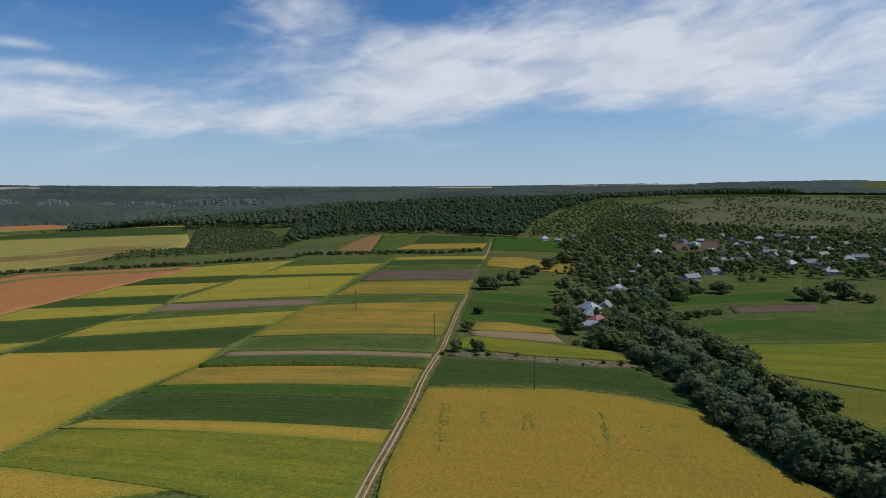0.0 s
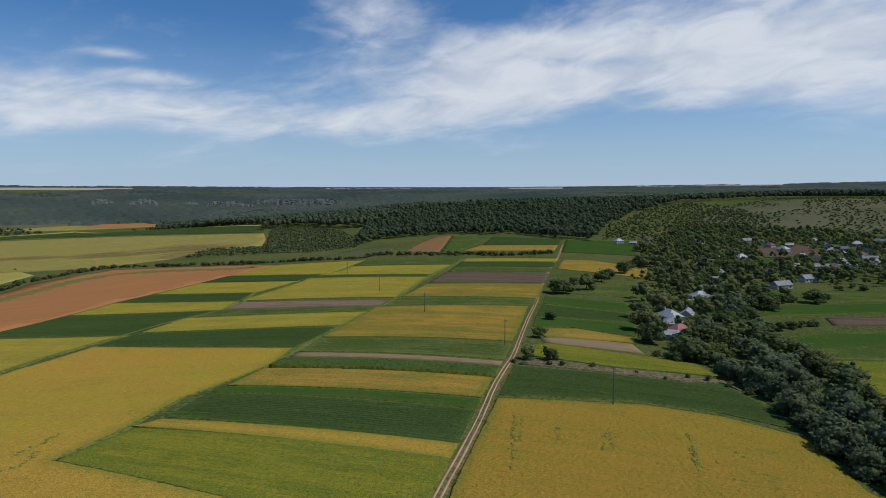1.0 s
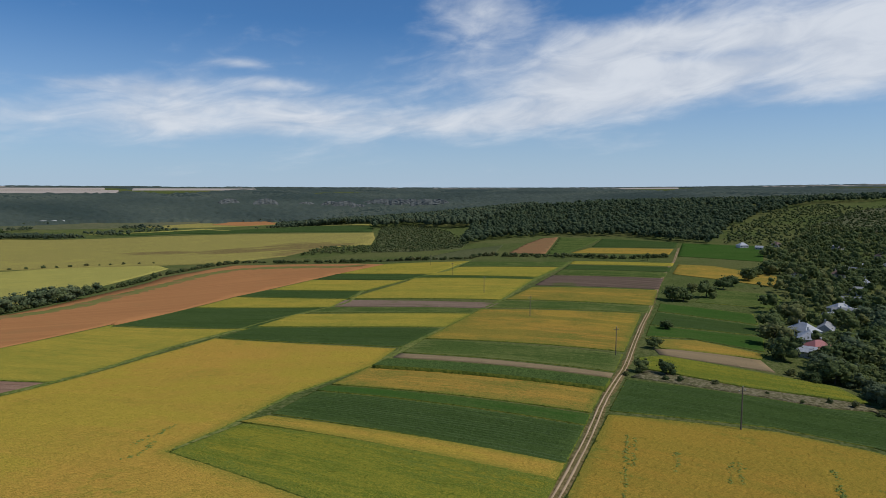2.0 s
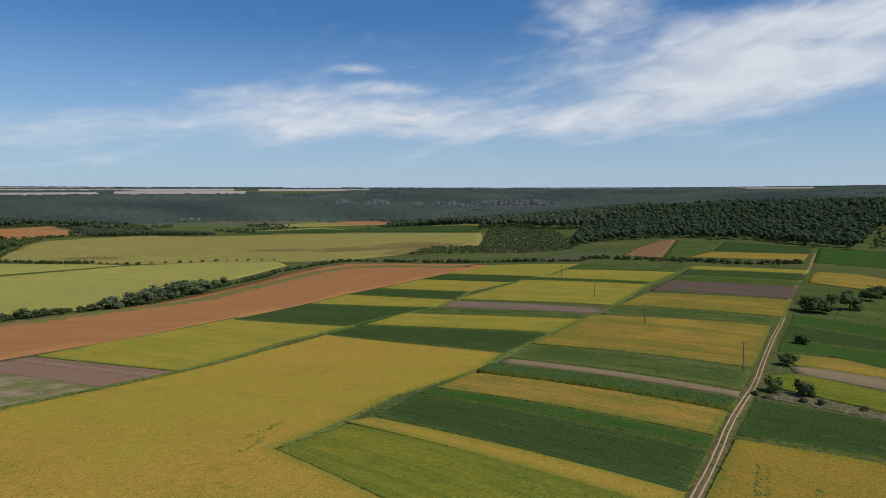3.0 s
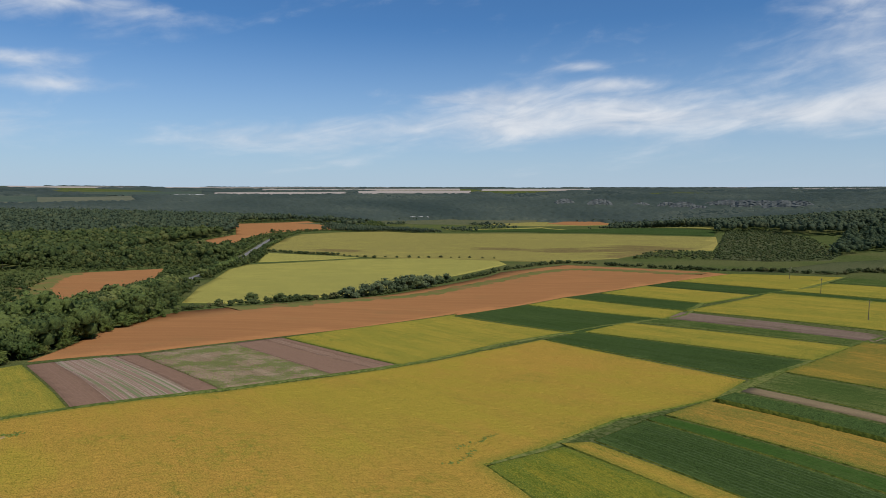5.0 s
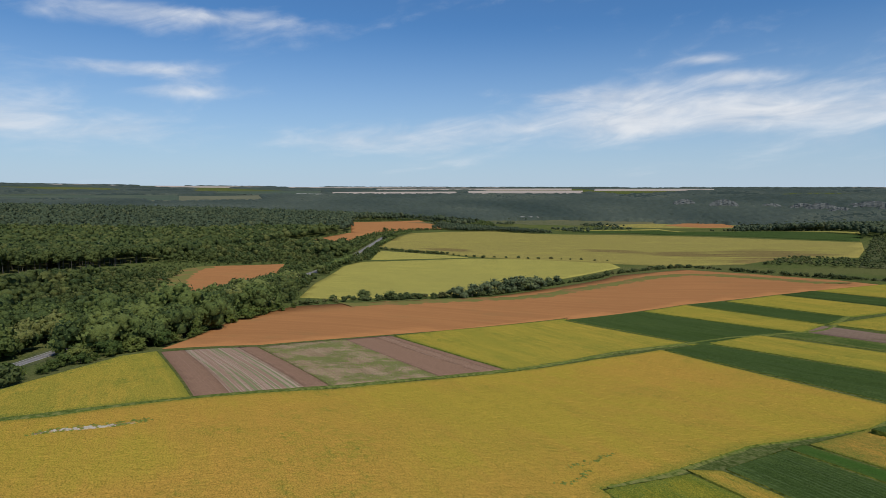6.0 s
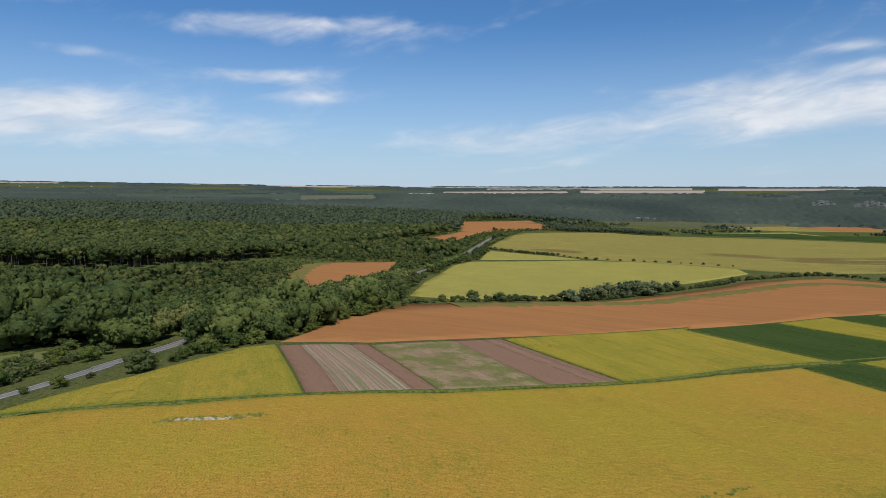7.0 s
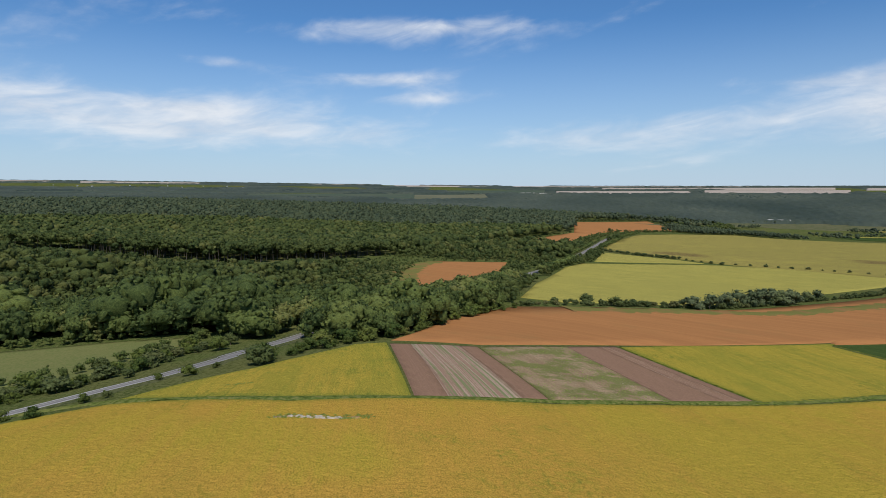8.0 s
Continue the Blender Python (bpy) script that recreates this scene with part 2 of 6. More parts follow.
def leaves(name, dark, light, odd, size=1.0, relief=0.75):
    """Foliage: tone is a number that each tree carries; each spray of leaves varies as well."""
    m, t, b = material(name, 0.7, 0.1)
    tone = t.nodes.new("ShaderNodeAttribute")
    tone.attribute_name = "tone"
    each = t.nodes.new("ShaderNodeNewGeometry").outputs["Random Per Island"]
    ob = t.nodes.new("ShaderNodeObjectInfo").outputs["Random"]
    k = maths(t, "FRACT", maths(t, "ADD", tone.outputs["Fac"], ob))
    col = blend(t, k, dark, light)
    col = blend(t, spread(t, k, 0.86, 0.97, 0.0, 0.8), col, odd)
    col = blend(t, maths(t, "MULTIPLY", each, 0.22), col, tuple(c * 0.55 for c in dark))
    p = coords(t)
    col = blend(t, maths(t, "MULTIPLY", spread(t, grain(t, p, 0.9 * size, 4.0), 0.4, 0.62), 0.25), col, tuple(min(1, c * 1.3) for c in light))
    # Dark specks in the colour stand in for shade between the leaves.
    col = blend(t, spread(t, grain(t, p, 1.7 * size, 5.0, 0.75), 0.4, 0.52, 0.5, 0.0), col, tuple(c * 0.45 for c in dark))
    wire(t, col, b.inputs["Base Color"])
    bump(t, b, grain(t, p, 1.4 * size, 6.0, 0.72), relief)
    glow = t.nodes.new("ShaderNodeBsdfTranslucent")
    wire(t, col, glow.inputs[0])
    mix = t.nodes.new("ShaderNodeMixShader")
    mix.inputs[0].default_value = 0.42
    wire(t, b.outputs[0], mix.inputs[1]), wire(t, glow.outputs[0], mix.inputs[2])
    wire(t, mix.outputs[0], t.nodes["Material Output"].inputs[0])
    return m


def plain(name, a, c, scale=2.0, rough=0.8, spec=0.3, metal=0.0, depth=0.02, stretch=(1, 1, 1)):
    m, t, b = material(name, rough, spec, metal)
    p = placed(t, coords(t), 0.0, stretch)
    g1, g2 = grain(t, p, scale, 6.0, 0.65), grain(t, p, scale * 0.13, 4.0, 0.6)
    f = maths(t, "ADD", maths(t, "MULTIPLY", g1, 0.6), maths(t, "MULTIPLY", g2, 0.4))
    ob = t.nodes.new("ShaderNodeObjectInfo").outputs["Random"]
    col = blend(t, spread(t, f, 0.35, 0.65), a, c)
    col = blend(t, maths(t, "MULTIPLY", ob, 0.25), col, tuple(q * 0.6 for q in a))
    wire(t, col, b.inputs["Base Color"])
    bump(t, b, g1, depth)
    return m


ROWS = 16.9  # degrees by which the field strips turn from +x
M_GRASS = grassland("rough_grass", ((0.085, 0.11, 0.03), (0.07, 0.095, 0.025), (0.11, 0.118, 0.038), (0.14, 0.14, 0.055)))
M_BANK = grassland("sandy_bank", ((0.12, 0.112, 0.05), (0.1, 0.1, 0.04), (0.15, 0.13, 0.068), (0.25, 0.21, 0.13)))
M_SCRUB = grassland("dry_slope", ((0.085, 0.1, 0.04), (0.068, 0.085, 0.032), (0.1, 0.108, 0.046), (0.13, 0.128, 0.062)))
M_PASTURE = grassland("dry_pasture", ((0.115, 0.118, 0.06), (0.085, 0.098, 0.045), (0.13, 0.125, 0.066), (0.15, 0.14, 0.08)), fleck=0.3)
# Far pasture: green dulled towards grey, distance haze put into the colour.
M_FARGREEN_HAZED = grassland("hazed_far_pasture", ((0.07, 0.098, 0.07), (0.062, 0.088, 0.064), (0.085, 0.105, 0.075), (0.09, 0.11, 0.08)), fleck=0.2)
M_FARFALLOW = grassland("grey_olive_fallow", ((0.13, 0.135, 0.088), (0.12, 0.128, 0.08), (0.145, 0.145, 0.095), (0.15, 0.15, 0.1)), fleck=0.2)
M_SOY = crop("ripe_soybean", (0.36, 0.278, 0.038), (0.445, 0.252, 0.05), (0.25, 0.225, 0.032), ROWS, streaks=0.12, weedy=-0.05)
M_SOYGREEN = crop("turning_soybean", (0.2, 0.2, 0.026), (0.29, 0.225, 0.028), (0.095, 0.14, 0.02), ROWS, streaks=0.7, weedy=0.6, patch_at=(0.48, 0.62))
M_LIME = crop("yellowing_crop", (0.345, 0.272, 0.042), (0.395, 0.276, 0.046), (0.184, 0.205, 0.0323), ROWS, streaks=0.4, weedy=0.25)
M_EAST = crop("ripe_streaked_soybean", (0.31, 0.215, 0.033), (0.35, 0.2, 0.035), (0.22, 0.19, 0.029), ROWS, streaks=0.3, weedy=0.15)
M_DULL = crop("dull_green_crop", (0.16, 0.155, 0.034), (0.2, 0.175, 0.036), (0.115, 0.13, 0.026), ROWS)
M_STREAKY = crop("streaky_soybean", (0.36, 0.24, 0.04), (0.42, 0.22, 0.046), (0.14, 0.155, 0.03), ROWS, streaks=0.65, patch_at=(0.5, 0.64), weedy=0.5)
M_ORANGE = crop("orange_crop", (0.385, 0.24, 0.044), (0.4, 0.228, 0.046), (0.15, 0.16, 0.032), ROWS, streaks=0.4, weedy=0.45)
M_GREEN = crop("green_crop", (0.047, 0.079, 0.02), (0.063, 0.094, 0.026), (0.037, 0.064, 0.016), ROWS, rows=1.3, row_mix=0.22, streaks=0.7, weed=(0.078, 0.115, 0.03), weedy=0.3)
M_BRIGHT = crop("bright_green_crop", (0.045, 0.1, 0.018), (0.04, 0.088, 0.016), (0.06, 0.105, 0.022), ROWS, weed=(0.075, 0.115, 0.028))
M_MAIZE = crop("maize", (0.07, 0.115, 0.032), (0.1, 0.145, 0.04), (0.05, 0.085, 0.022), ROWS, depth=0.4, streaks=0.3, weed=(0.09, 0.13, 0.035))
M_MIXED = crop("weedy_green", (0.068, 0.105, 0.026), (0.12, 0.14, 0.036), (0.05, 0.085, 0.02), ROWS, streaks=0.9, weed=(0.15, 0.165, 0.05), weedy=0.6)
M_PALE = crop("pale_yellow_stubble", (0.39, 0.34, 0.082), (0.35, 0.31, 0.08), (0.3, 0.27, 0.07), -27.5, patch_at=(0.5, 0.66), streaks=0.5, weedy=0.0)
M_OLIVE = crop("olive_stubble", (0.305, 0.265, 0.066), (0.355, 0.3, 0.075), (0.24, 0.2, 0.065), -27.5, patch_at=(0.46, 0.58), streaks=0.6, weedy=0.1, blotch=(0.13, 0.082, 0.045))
M_RED = soil("red_brown_soil", (0.401, 0.184, 0.0706), (0.342, 0.158, 0.0621), -27.5, weed=(0.257, 0.161, 0.0642), weed_at=(0.52, 0.68), row_mix=0.03, weed_mix=0.3)
M_REDDRY = soil("weedy_red_soil", (0.27, 0.145, 0.065), (0.23, 0.13, 0.062), -27.5, weed=(0.17, 0.14, 0.06), weed_at=(0.5, 0.7), row_mix=0.06, weed_mix=0.6)
M_PLUM = soil("grey_brown_soil", (0.115, 0.08, 0.058), (0.17, 0.12, 0.085), ROWS, row_mix=0.2, weed_at=(0.55, 0.66))
M_PLOT = furrowed("plum_plot_soil", (0.25, 0.15, 0.098), (0.3, 0.19, 0.13), (0.15, 0.15, 0.06), 14.7, pale_at=0.56, weed_at=0.7)
M_LINED = furrowed("lined_plot_soil", (0.25, 0.15, 0.098), (0.48, 0.36, 0.26), (0.15, 0.15, 0.06), 14.7, pale_at=0.55, weed_at=0.72)
M_STRIPED = furrowed("furrowed_soil", (0.29, 0.185, 0.13), (0.42, 0.325, 0.24), (0.17, 0.2, 0.085), 14.7, pale_at=0.49, weed_at=0.52)
M_WEEDS = soil("weedy_fallow", (0.27, 0.19, 0.11), (0.36, 0.26, 0.16), 14.7, weed=(0.13, 0.16, 0.04), weed_at=(0.44, 0.56), row_mix=0.1, weed_scale=0.09, rows=1.4, weed_mix=0.75)
M_REDWEEDS = soil("weeds_on_red_soil", (0.27, 0.15, 0.06), (0.24, 0.15, 0.06), -27.5, weed=(0.15, 0.155, 0.045), weed_at=(0.4, 0.52), row_mix=0.05, weed_mix=0.9, weed_scale=0.06)
M_TAN = soil("pale_tan_soil", (0.3, 0.215, 0.12), (0.25, 0.185, 0.1), ROWS, row_mix=0.08)
# Far stubble: base colour paled to carry the haze over the plateau.
M_HAZE_FIELD = soil("hazed_pale_field", (0.44, 0.37, 0.31), (0.37, 0.315, 0.265), -27.5, row_mix=0.0)
M_PINK = soil("pinkish_ploughed_soil", (0.2, 0.135, 0.095), (0.27, 0.19, 0.135), ROWS, row_mix=0.25, weed_at=(0.55, 0.66), rows=2.6)
M_TRACK = soil("rutted_dirt", (0.46, 0.33, 0.2), (0.38, 0.27, 0.16), 0, row_mix=0.0, weed_mix=0.2)
M_VERGE = grassland("trodden_verge", ((0.14, 0.115, 0.04), (0.17, 0.13, 0.055), (0.13, 0.11, 0.04), (0.22, 0.165, 0.08)))
M_LANE = grassland("grassy_lane", ((0.11, 0.145, 0.03), (0.145, 0.165, 0.042), (0.1, 0.135, 0.03), (0.2, 0.19, 0.065)))
M_WEED = grassland("weed_green", ((0.10, 0.13, 0.022), (0.13, 0.15, 0.025), (0.1, 0.13, 0.022), (0.18, 0.18, 0.03)))
M_MEADOW = grassland("mown_meadow", ((0.145, 0.165, 0.055), (0.16, 0.17, 0.06), (0.155, 0.165, 0.058), (0.18, 0.175, 0.07)), fleck=0.2)
M_ASPHALT = plain("worn_asphalt", (0.175, 0.16, 0.15), (0.23, 0.215, 0.2), 1.5, 0.9, 0.15)
M_PAINT = plain("road_paint", (0.36, 0.355, 0.345), (0.25, 0.245, 0.24), 3.0)
M_CLIFF = plain("grey_limestone_cliff", (0.165, 0.17, 0.155), (0.095, 0.105, 0.095), 0.12, depth=0.6, stretch=(1, 1, 0.3))
M_CHALK = plain("pale_limestone", (0.6, 0.54, 0.44), (0.42, 0.37, 0.28), 0.5, depth=0.2)
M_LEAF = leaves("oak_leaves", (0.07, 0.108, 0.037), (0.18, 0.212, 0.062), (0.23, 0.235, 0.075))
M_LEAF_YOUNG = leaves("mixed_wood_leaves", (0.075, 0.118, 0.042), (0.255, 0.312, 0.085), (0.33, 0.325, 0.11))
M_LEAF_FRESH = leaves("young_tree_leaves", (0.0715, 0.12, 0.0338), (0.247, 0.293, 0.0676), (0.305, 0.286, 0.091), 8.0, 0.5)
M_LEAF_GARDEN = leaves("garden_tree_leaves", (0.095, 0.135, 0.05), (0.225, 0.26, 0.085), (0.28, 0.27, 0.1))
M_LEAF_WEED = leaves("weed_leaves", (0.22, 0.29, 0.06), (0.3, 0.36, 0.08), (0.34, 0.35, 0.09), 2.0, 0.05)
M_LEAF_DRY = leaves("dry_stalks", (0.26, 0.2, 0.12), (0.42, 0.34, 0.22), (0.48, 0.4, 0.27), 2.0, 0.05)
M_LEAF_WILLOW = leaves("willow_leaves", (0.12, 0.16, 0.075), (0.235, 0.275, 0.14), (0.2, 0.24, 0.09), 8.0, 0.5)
# Far and hill leaves: greens lightened and blued, with haze put into them.
M_LEAF_FAR_HAZED = leaves("hazed_far_leaves", (0.085, 0.12, 0.07), (0.155, 0.19, 0.098), (0.195, 0.21, 0.1))
M_LEAF_HILL_HAZED = leaves("hazed_hill_leaves", (0.07, 0.105, 0.056), (0.135, 0.172, 0.08), (0.17, 0.19, 0.085))
# Blue grey of distance haze is mixed into this leaf colour.
M_LEAF_VALLEY_HAZED = leaves("hazed_valley_leaves", (0.0598, 0.0885, 0.0736), (0.155, 0.187, 0.14), (0.19, 0.213, 0.149))
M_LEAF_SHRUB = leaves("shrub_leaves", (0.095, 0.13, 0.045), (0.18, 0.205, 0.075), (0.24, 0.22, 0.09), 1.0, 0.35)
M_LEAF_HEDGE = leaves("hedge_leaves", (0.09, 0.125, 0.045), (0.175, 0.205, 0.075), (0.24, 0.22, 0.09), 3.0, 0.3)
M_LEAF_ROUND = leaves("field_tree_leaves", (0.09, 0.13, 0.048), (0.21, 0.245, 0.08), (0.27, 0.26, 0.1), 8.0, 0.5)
M_BARK = plain("bark", (0.09, 0.07, 0.05), (0.16, 0.13, 0.1), 3.0, 0.95, 0.1, depth=0.05, stretch=(1, 1, 0.2))
M_TRUNKWOOD = plain("pale_bark", (0.1, 0.088, 0.07), (0.15, 0.13, 0.105), 3.0, 0.95, 0.1, depth=0.05, stretch=(1, 1, 0.2))
M_POLE = plain("weathered_pole", (0.12, 0.1, 0.075), (0.19, 0.16, 0.125), 6.0, 0.9, 0.2, depth=0.01, stretch=(1, 1, 0.1))
M_CERAMIC = plain("insulator_glaze", (0.5, 0.48, 0.44), (0.6, 0.58, 0.54), 6.0, 0.3, 0.5)
M_PLASTER = plain("limewashed_wall", (0.6, 0.58, 0.54), (0.48, 0.455, 0.41), 1.2)
M_BLUEWALL = plain("grey_wall", (0.45, 0.45, 0.44), (0.36, 0.36, 0.35), 1.2)
M_TINROOF = plain("galvanised_roof", (0.42, 0.43, 0.45), (0.3, 0.31, 0.325), 1.0, 0.6, 0.4, 0.1)
M_SLATE = plain("asbestos_slate", (0.33, 0.33, 0.33), (0.24, 0.235, 0.23), 1.0, 0.85, 0.2)
M_REDROOF = plain("faded_red_roof", (0.42, 0.14, 0.13), (0.36, 0.16, 0.15), 1.0, 0.7, 0.3)
M_BROWNROOF = plain("brown_tile_roof", (0.2, 0.13, 0.1), (0.15, 0.1, 0.08), 1.0, 0.8, 0.2)
M_GLASS = plain("dark_window_glass", (0.03, 0.035, 0.04), (0.05, 0.055, 0.06), 1.0, 0.08, 0.6)
M_WOOD = plain("painted_wood", (0.25, 0.2, 0.15), (0.33, 0.3, 0.25), 3.0)


# ---------------------------------------------------------------- lie of the land
LEVEL = 31.74
# rings of swells: radius, width of a swell, first and last bearing to the left of +y, heights
NEAR_RINGS = [
    (110, 90, -50, 115, (0.89, -4.67, 26.19, -27.27, 12.90, 33.86, -15.71)),
    (240, 130, -50, 115, (2.94, -17.21, 8.77, 13.45, -22.93, 4.76, 20.27, -13.59, -10.80, -4.25)),
    (480, 240, -50, 115, (-1.97, -15.44, 2.75, 11.12, -0.24, -11.32, -6.40, 0.04, -2.00, -1.08, 4.03, 8.12)),
    (900, 400, -50, 115, (-12.80, 6.28, -1.21, -17.91, -14.18, 3.81, 6.52, -8.21, -16.18, -10.07, -3.72, -5.11, -8.33, -7.09)),
    (0, 150, 180, 250, (-6.88,)),
    (300, 260, 150, 250, (-1.05, -7.88, 2.74,)),
    (1200, 900, 150, 250, (-17.48, -10.95, -28.12,)),
    (3500, 2200, 150, 250, (-4.20, 3.00, -1.74,)),
]
FAR_RINGS = [
    (1350, 260, -50, 115, (-3.83, 17.37, 3.24, -3.83, 29.75, -2.39, 7.56, 13.48, -9.56, 10.36, 5.46, -11.00, 1.40, 3.46, -1.80, -2.32)),
    (1850, 600, -50, 115, (0.02, 0.42, -1.21, 1.82, -11.37, -33.35, -37.69, -27.90, -14.75, -8.40, -6.65, -3.62, -1.93, -2.56)),
    (3000, 1500, -50, 115, (-4.76, -3.06, -5.07, -7.38, -5.37, -1.29, -2.14, -9.45, -15.29, -13.32, -8.56, -7.34)),
    (4900, 600, -50, 118, (42.0, 28.0, 16.0, 7.0, 4.0, 5.0, 6.0, 7.0, 7.0, 9.0, 13.0, 21.0, 28.0, 30.0, 30.0)),
    (4600, 2200, -50, 115, (10.13, 13.14, 11.28, 8.86, 10.29, 12.66, 13.90, 17.08, 19.19, 14.05)),
]


def terrain(x, y):
    """Height of the ground: broad swells set on rings about the ridge that the track runs along."""
    x, y = np.asarray(x, float), np.asarray(y, float)
    z = np.full(x.shape, LEVEL)
    for radius, width, first, last, swells in NEAR_RINGS + FAR_RINGS:
        for k, a in enumerate(swells):
            bear = radians(first + (last - first) * k / max(1, len(swells) - 1))
            cx, cy = -radius * math.sin(bear), radius * math.cos(bear)
            z = z + a * np.exp(-((x - cx) ** 2 + (y - cy) ** 2) / (2 * width**2))
    return z


def ground_z(x, y):
    return float(terrain(x, y))


def mesh_of(name, verts, faces, mats, tones=None, smooth=False, mat_index=None):
    """A mesh from arrays; faces all have the same number of corners."""
    me = bpy.data.meshes.new(name)
    verts, faces = np.asarray(verts, np.float32), np.asarray(faces, np.int32)
    n, k = faces.shape
    me.vertices.add(len(verts)), me.loops.add(n * k), me.polygons.add(n)
    me.vertices.foreach_set("co", verts.ravel())
    me.loops.foreach_set("vertex_index", faces.ravel())
    me.polygons.foreach_set("loop_start", np.arange(n, dtype=np.int32) * k)
    me.polygons.foreach_set("use_smooth", np.full(n, smooth))
    for m in mats:
        me.materials.append(m)
    if mat_index is not None:
        me.polygons.foreach_set("material_index", np.asarray(mat_index, np.int32))
    if tones is not None:
        me.attributes.new("tone", "FLOAT", "POINT").data.foreach_set("value", np.asarray(tones, np.float32))
    me.update(calc_edges=True)
    return me


def part(name, bm, mat, parent, label=""):
    me = bpy.data.meshes.new(name)
    bm.to_mesh(me)
    bm.free()
    me.materials.append(mat)
    ob = new(name, me)
    ob.parent = parent
    return tagged(ob, label)


def inside(x, y, poly):
    """Which points lie within a polygon of the plan."""
    x, y = np.asarray(x), np.asarray(y)
    within = np.zeros(x.shape, bool)
    for (ax, ay), (bx, by) in zip(poly, poly[1:] + poly[:1]):
        if ay != by:
            within ^= ((ay > y) != (by > y)) & (x < (bx - ax) * (y - ay) / (by - ay) + ax)
    return within


def off_line(x, y, line):
    """Distance from points to a broken line of the plan."""
    best = np.full(np.shape(x), 1e9)
    for (ax, ay), (bx, by) in zip(line, line[1:]):
        dx, dy = bx - ax, by - ay
        k = np.clip(((x - ax) * dx + (y - ay) * dy) / (dx * dx + dy * dy), 0, 1)
        best = np.minimum(best, np.hypot(x - ax - k * dx, y - ay - k * dy))
    return best


def nearest(x, y, line):
    """The points of a broken line of the plan that lie nearest to the given ones."""
    best, px, py = np.full(np.shape(x), 1e9), np.array(x, float), np.array(y, float)
    for (ax, ay), (bx, by) in zip(line, line[1:]):
        dx, dy = bx - ax, by - ay
        k = np.clip(((x - ax) * dx + (y - ay) * dy) / (dx * dx + dy * dy), 0, 1)
        qx, qy = ax + k * dx, ay + k * dy
        d = np.hypot(x - qx, y - qy)
        px, py, best = np.where(d < best, qx, px), np.where(d < best, qy, py), np.minimum(best, d)
    return px, py


def rounded(line, step):
    """A broken line turned into a smooth one with points about step apart."""
    pts = [Vector(p) for p in line]
    pts = [pts[0] * 2 - pts[1]] + pts + [pts[-1] * 2 - pts[-2]]
    out = []
    for a, b, c, d in zip(pts, pts[1:], pts[2:], pts[3:]):
        n = max(2, int((c - b).length / step))
        for k in range(n):
            s = k / n
            out.append(0.5 * (2 * b + (c - a) * s + (2 * a - 5 * b + 4 * c - d) * s * s + (3 * b - a - 3 * c + d) * s**3))
    return [(p.x, p.y) for p in out + [pts[-2]]]


def make_ground():
    around, radii = 440, np.concatenate([np.linspace(0.0, 60, 31), np.geomspace(63, 4880, 190)])
    ang = np.linspace(0, 2 * np.pi, around, endpoint=False)
    r, a = np.meshgrid(radii, ang, indexing="ij")
    x, y = r * np.cos(a), r * np.sin(a)
    z = terrain(x, y)
    i = np.arange(len(radii) - 1)[:, None] * around
    j = np.arange(around)[None, :]
    k = (j + 1) % around
    faces = np.stack([i + j, i + around + j, i + around + k, i + k], -1).reshape(-1, 4)
    me = mesh_of("ground", np.stack([x, y, z], -1).reshape(-1, 3), faces, [M_GRASS], smooth=True)
    tagged(new("ground", me), "rolling ground of rough green and dry grass reaching the horizon", "ground", kind="structure")


make_ground()


FIELD_PLAN = []
STANDING = (M_SOY, M_SOYGREEN, M_LIME, M_STREAKY, M_EAST, M_ORANGE, M_GREEN, M_BRIGHT, M_MAIZE, M_MIXED, M_DULL)


def field(name, label, corners, mat, high=0.5, cell=None, wave=0.0):
    """A field: a crop canopy or tilled sheet that follows the ground, with an edge down to it."""
    FIELD_PLAN.append(corners)
    high += 0.0005 * max(0.0, min(math.hypot(x, y) for x, y in corners) - 300)
    bm = bmesh.new()
    bm.faces.new([bm.verts.new((x, y, 0)) for x, y in corners])
    xs, ys = [c[0] for c in corners], [c[1] for c in corners]
    step = cell or max(4.0, max(max(xs) - min(xs), max(ys) - min(ys)) / 36)
    for axis, lo, hi in ((0, min(xs), max(xs)), (1, min(ys), max(ys))):
        n = int((hi - lo) / step)
        for q in range(1, n + 1):
            co, no = [0, 0, 0], [0, 0, 0]
            co[axis], no[axis] = lo + (hi - lo) * q / (n + 1), 1
            bmesh.ops.bisect_plane(bm, geom=bm.verts[:] + bm.edges[:] + bm.faces[:], dist=0.01, plane_co=co, plane_no=no)
    edge = [e for e in bm.edges if e.is_boundary]
    bm.normal_update()
    skirt = bmesh.ops.extrude_edge_only(bm, edges=edge)["geom"]
    low = {v for v in skirt if isinstance(v, bmesh.types.BMVert)}
    for f in bm.faces:
        f.smooth = True
    bm.verts.ensure_lookup_table()
    zs = terrain([v.co.x for v in bm.verts], [v.co.y for v in bm.verts])
    for v, z in zip(bm.verts, zs):
        v.co.z = z - 0.4 if v in low else z + high + (wave * (noise.noise((v.co.x * 0.08, v.co.y * 0.08, 0)) if wave else 0))
    bmesh.ops.recalc_face_normals(bm, faces=bm.faces)
    me = bpy.data.meshes.new(name)
    bm.to_mesh(me)
    bm.free()
    near = min(math.hypot(x, y) for x, y in corners)
    me.materials.append(M_WEED if mat in STANDING and near < 420 else mat)
    ob = tagged(new(name, me), label, "field", kind="stuff")
    if mat in STANDING and near < 420:
        leafage(ob, corners, mat, high, 0.62 if near < 190 else 1.0 if near < 280 else 1.5)
    return ob


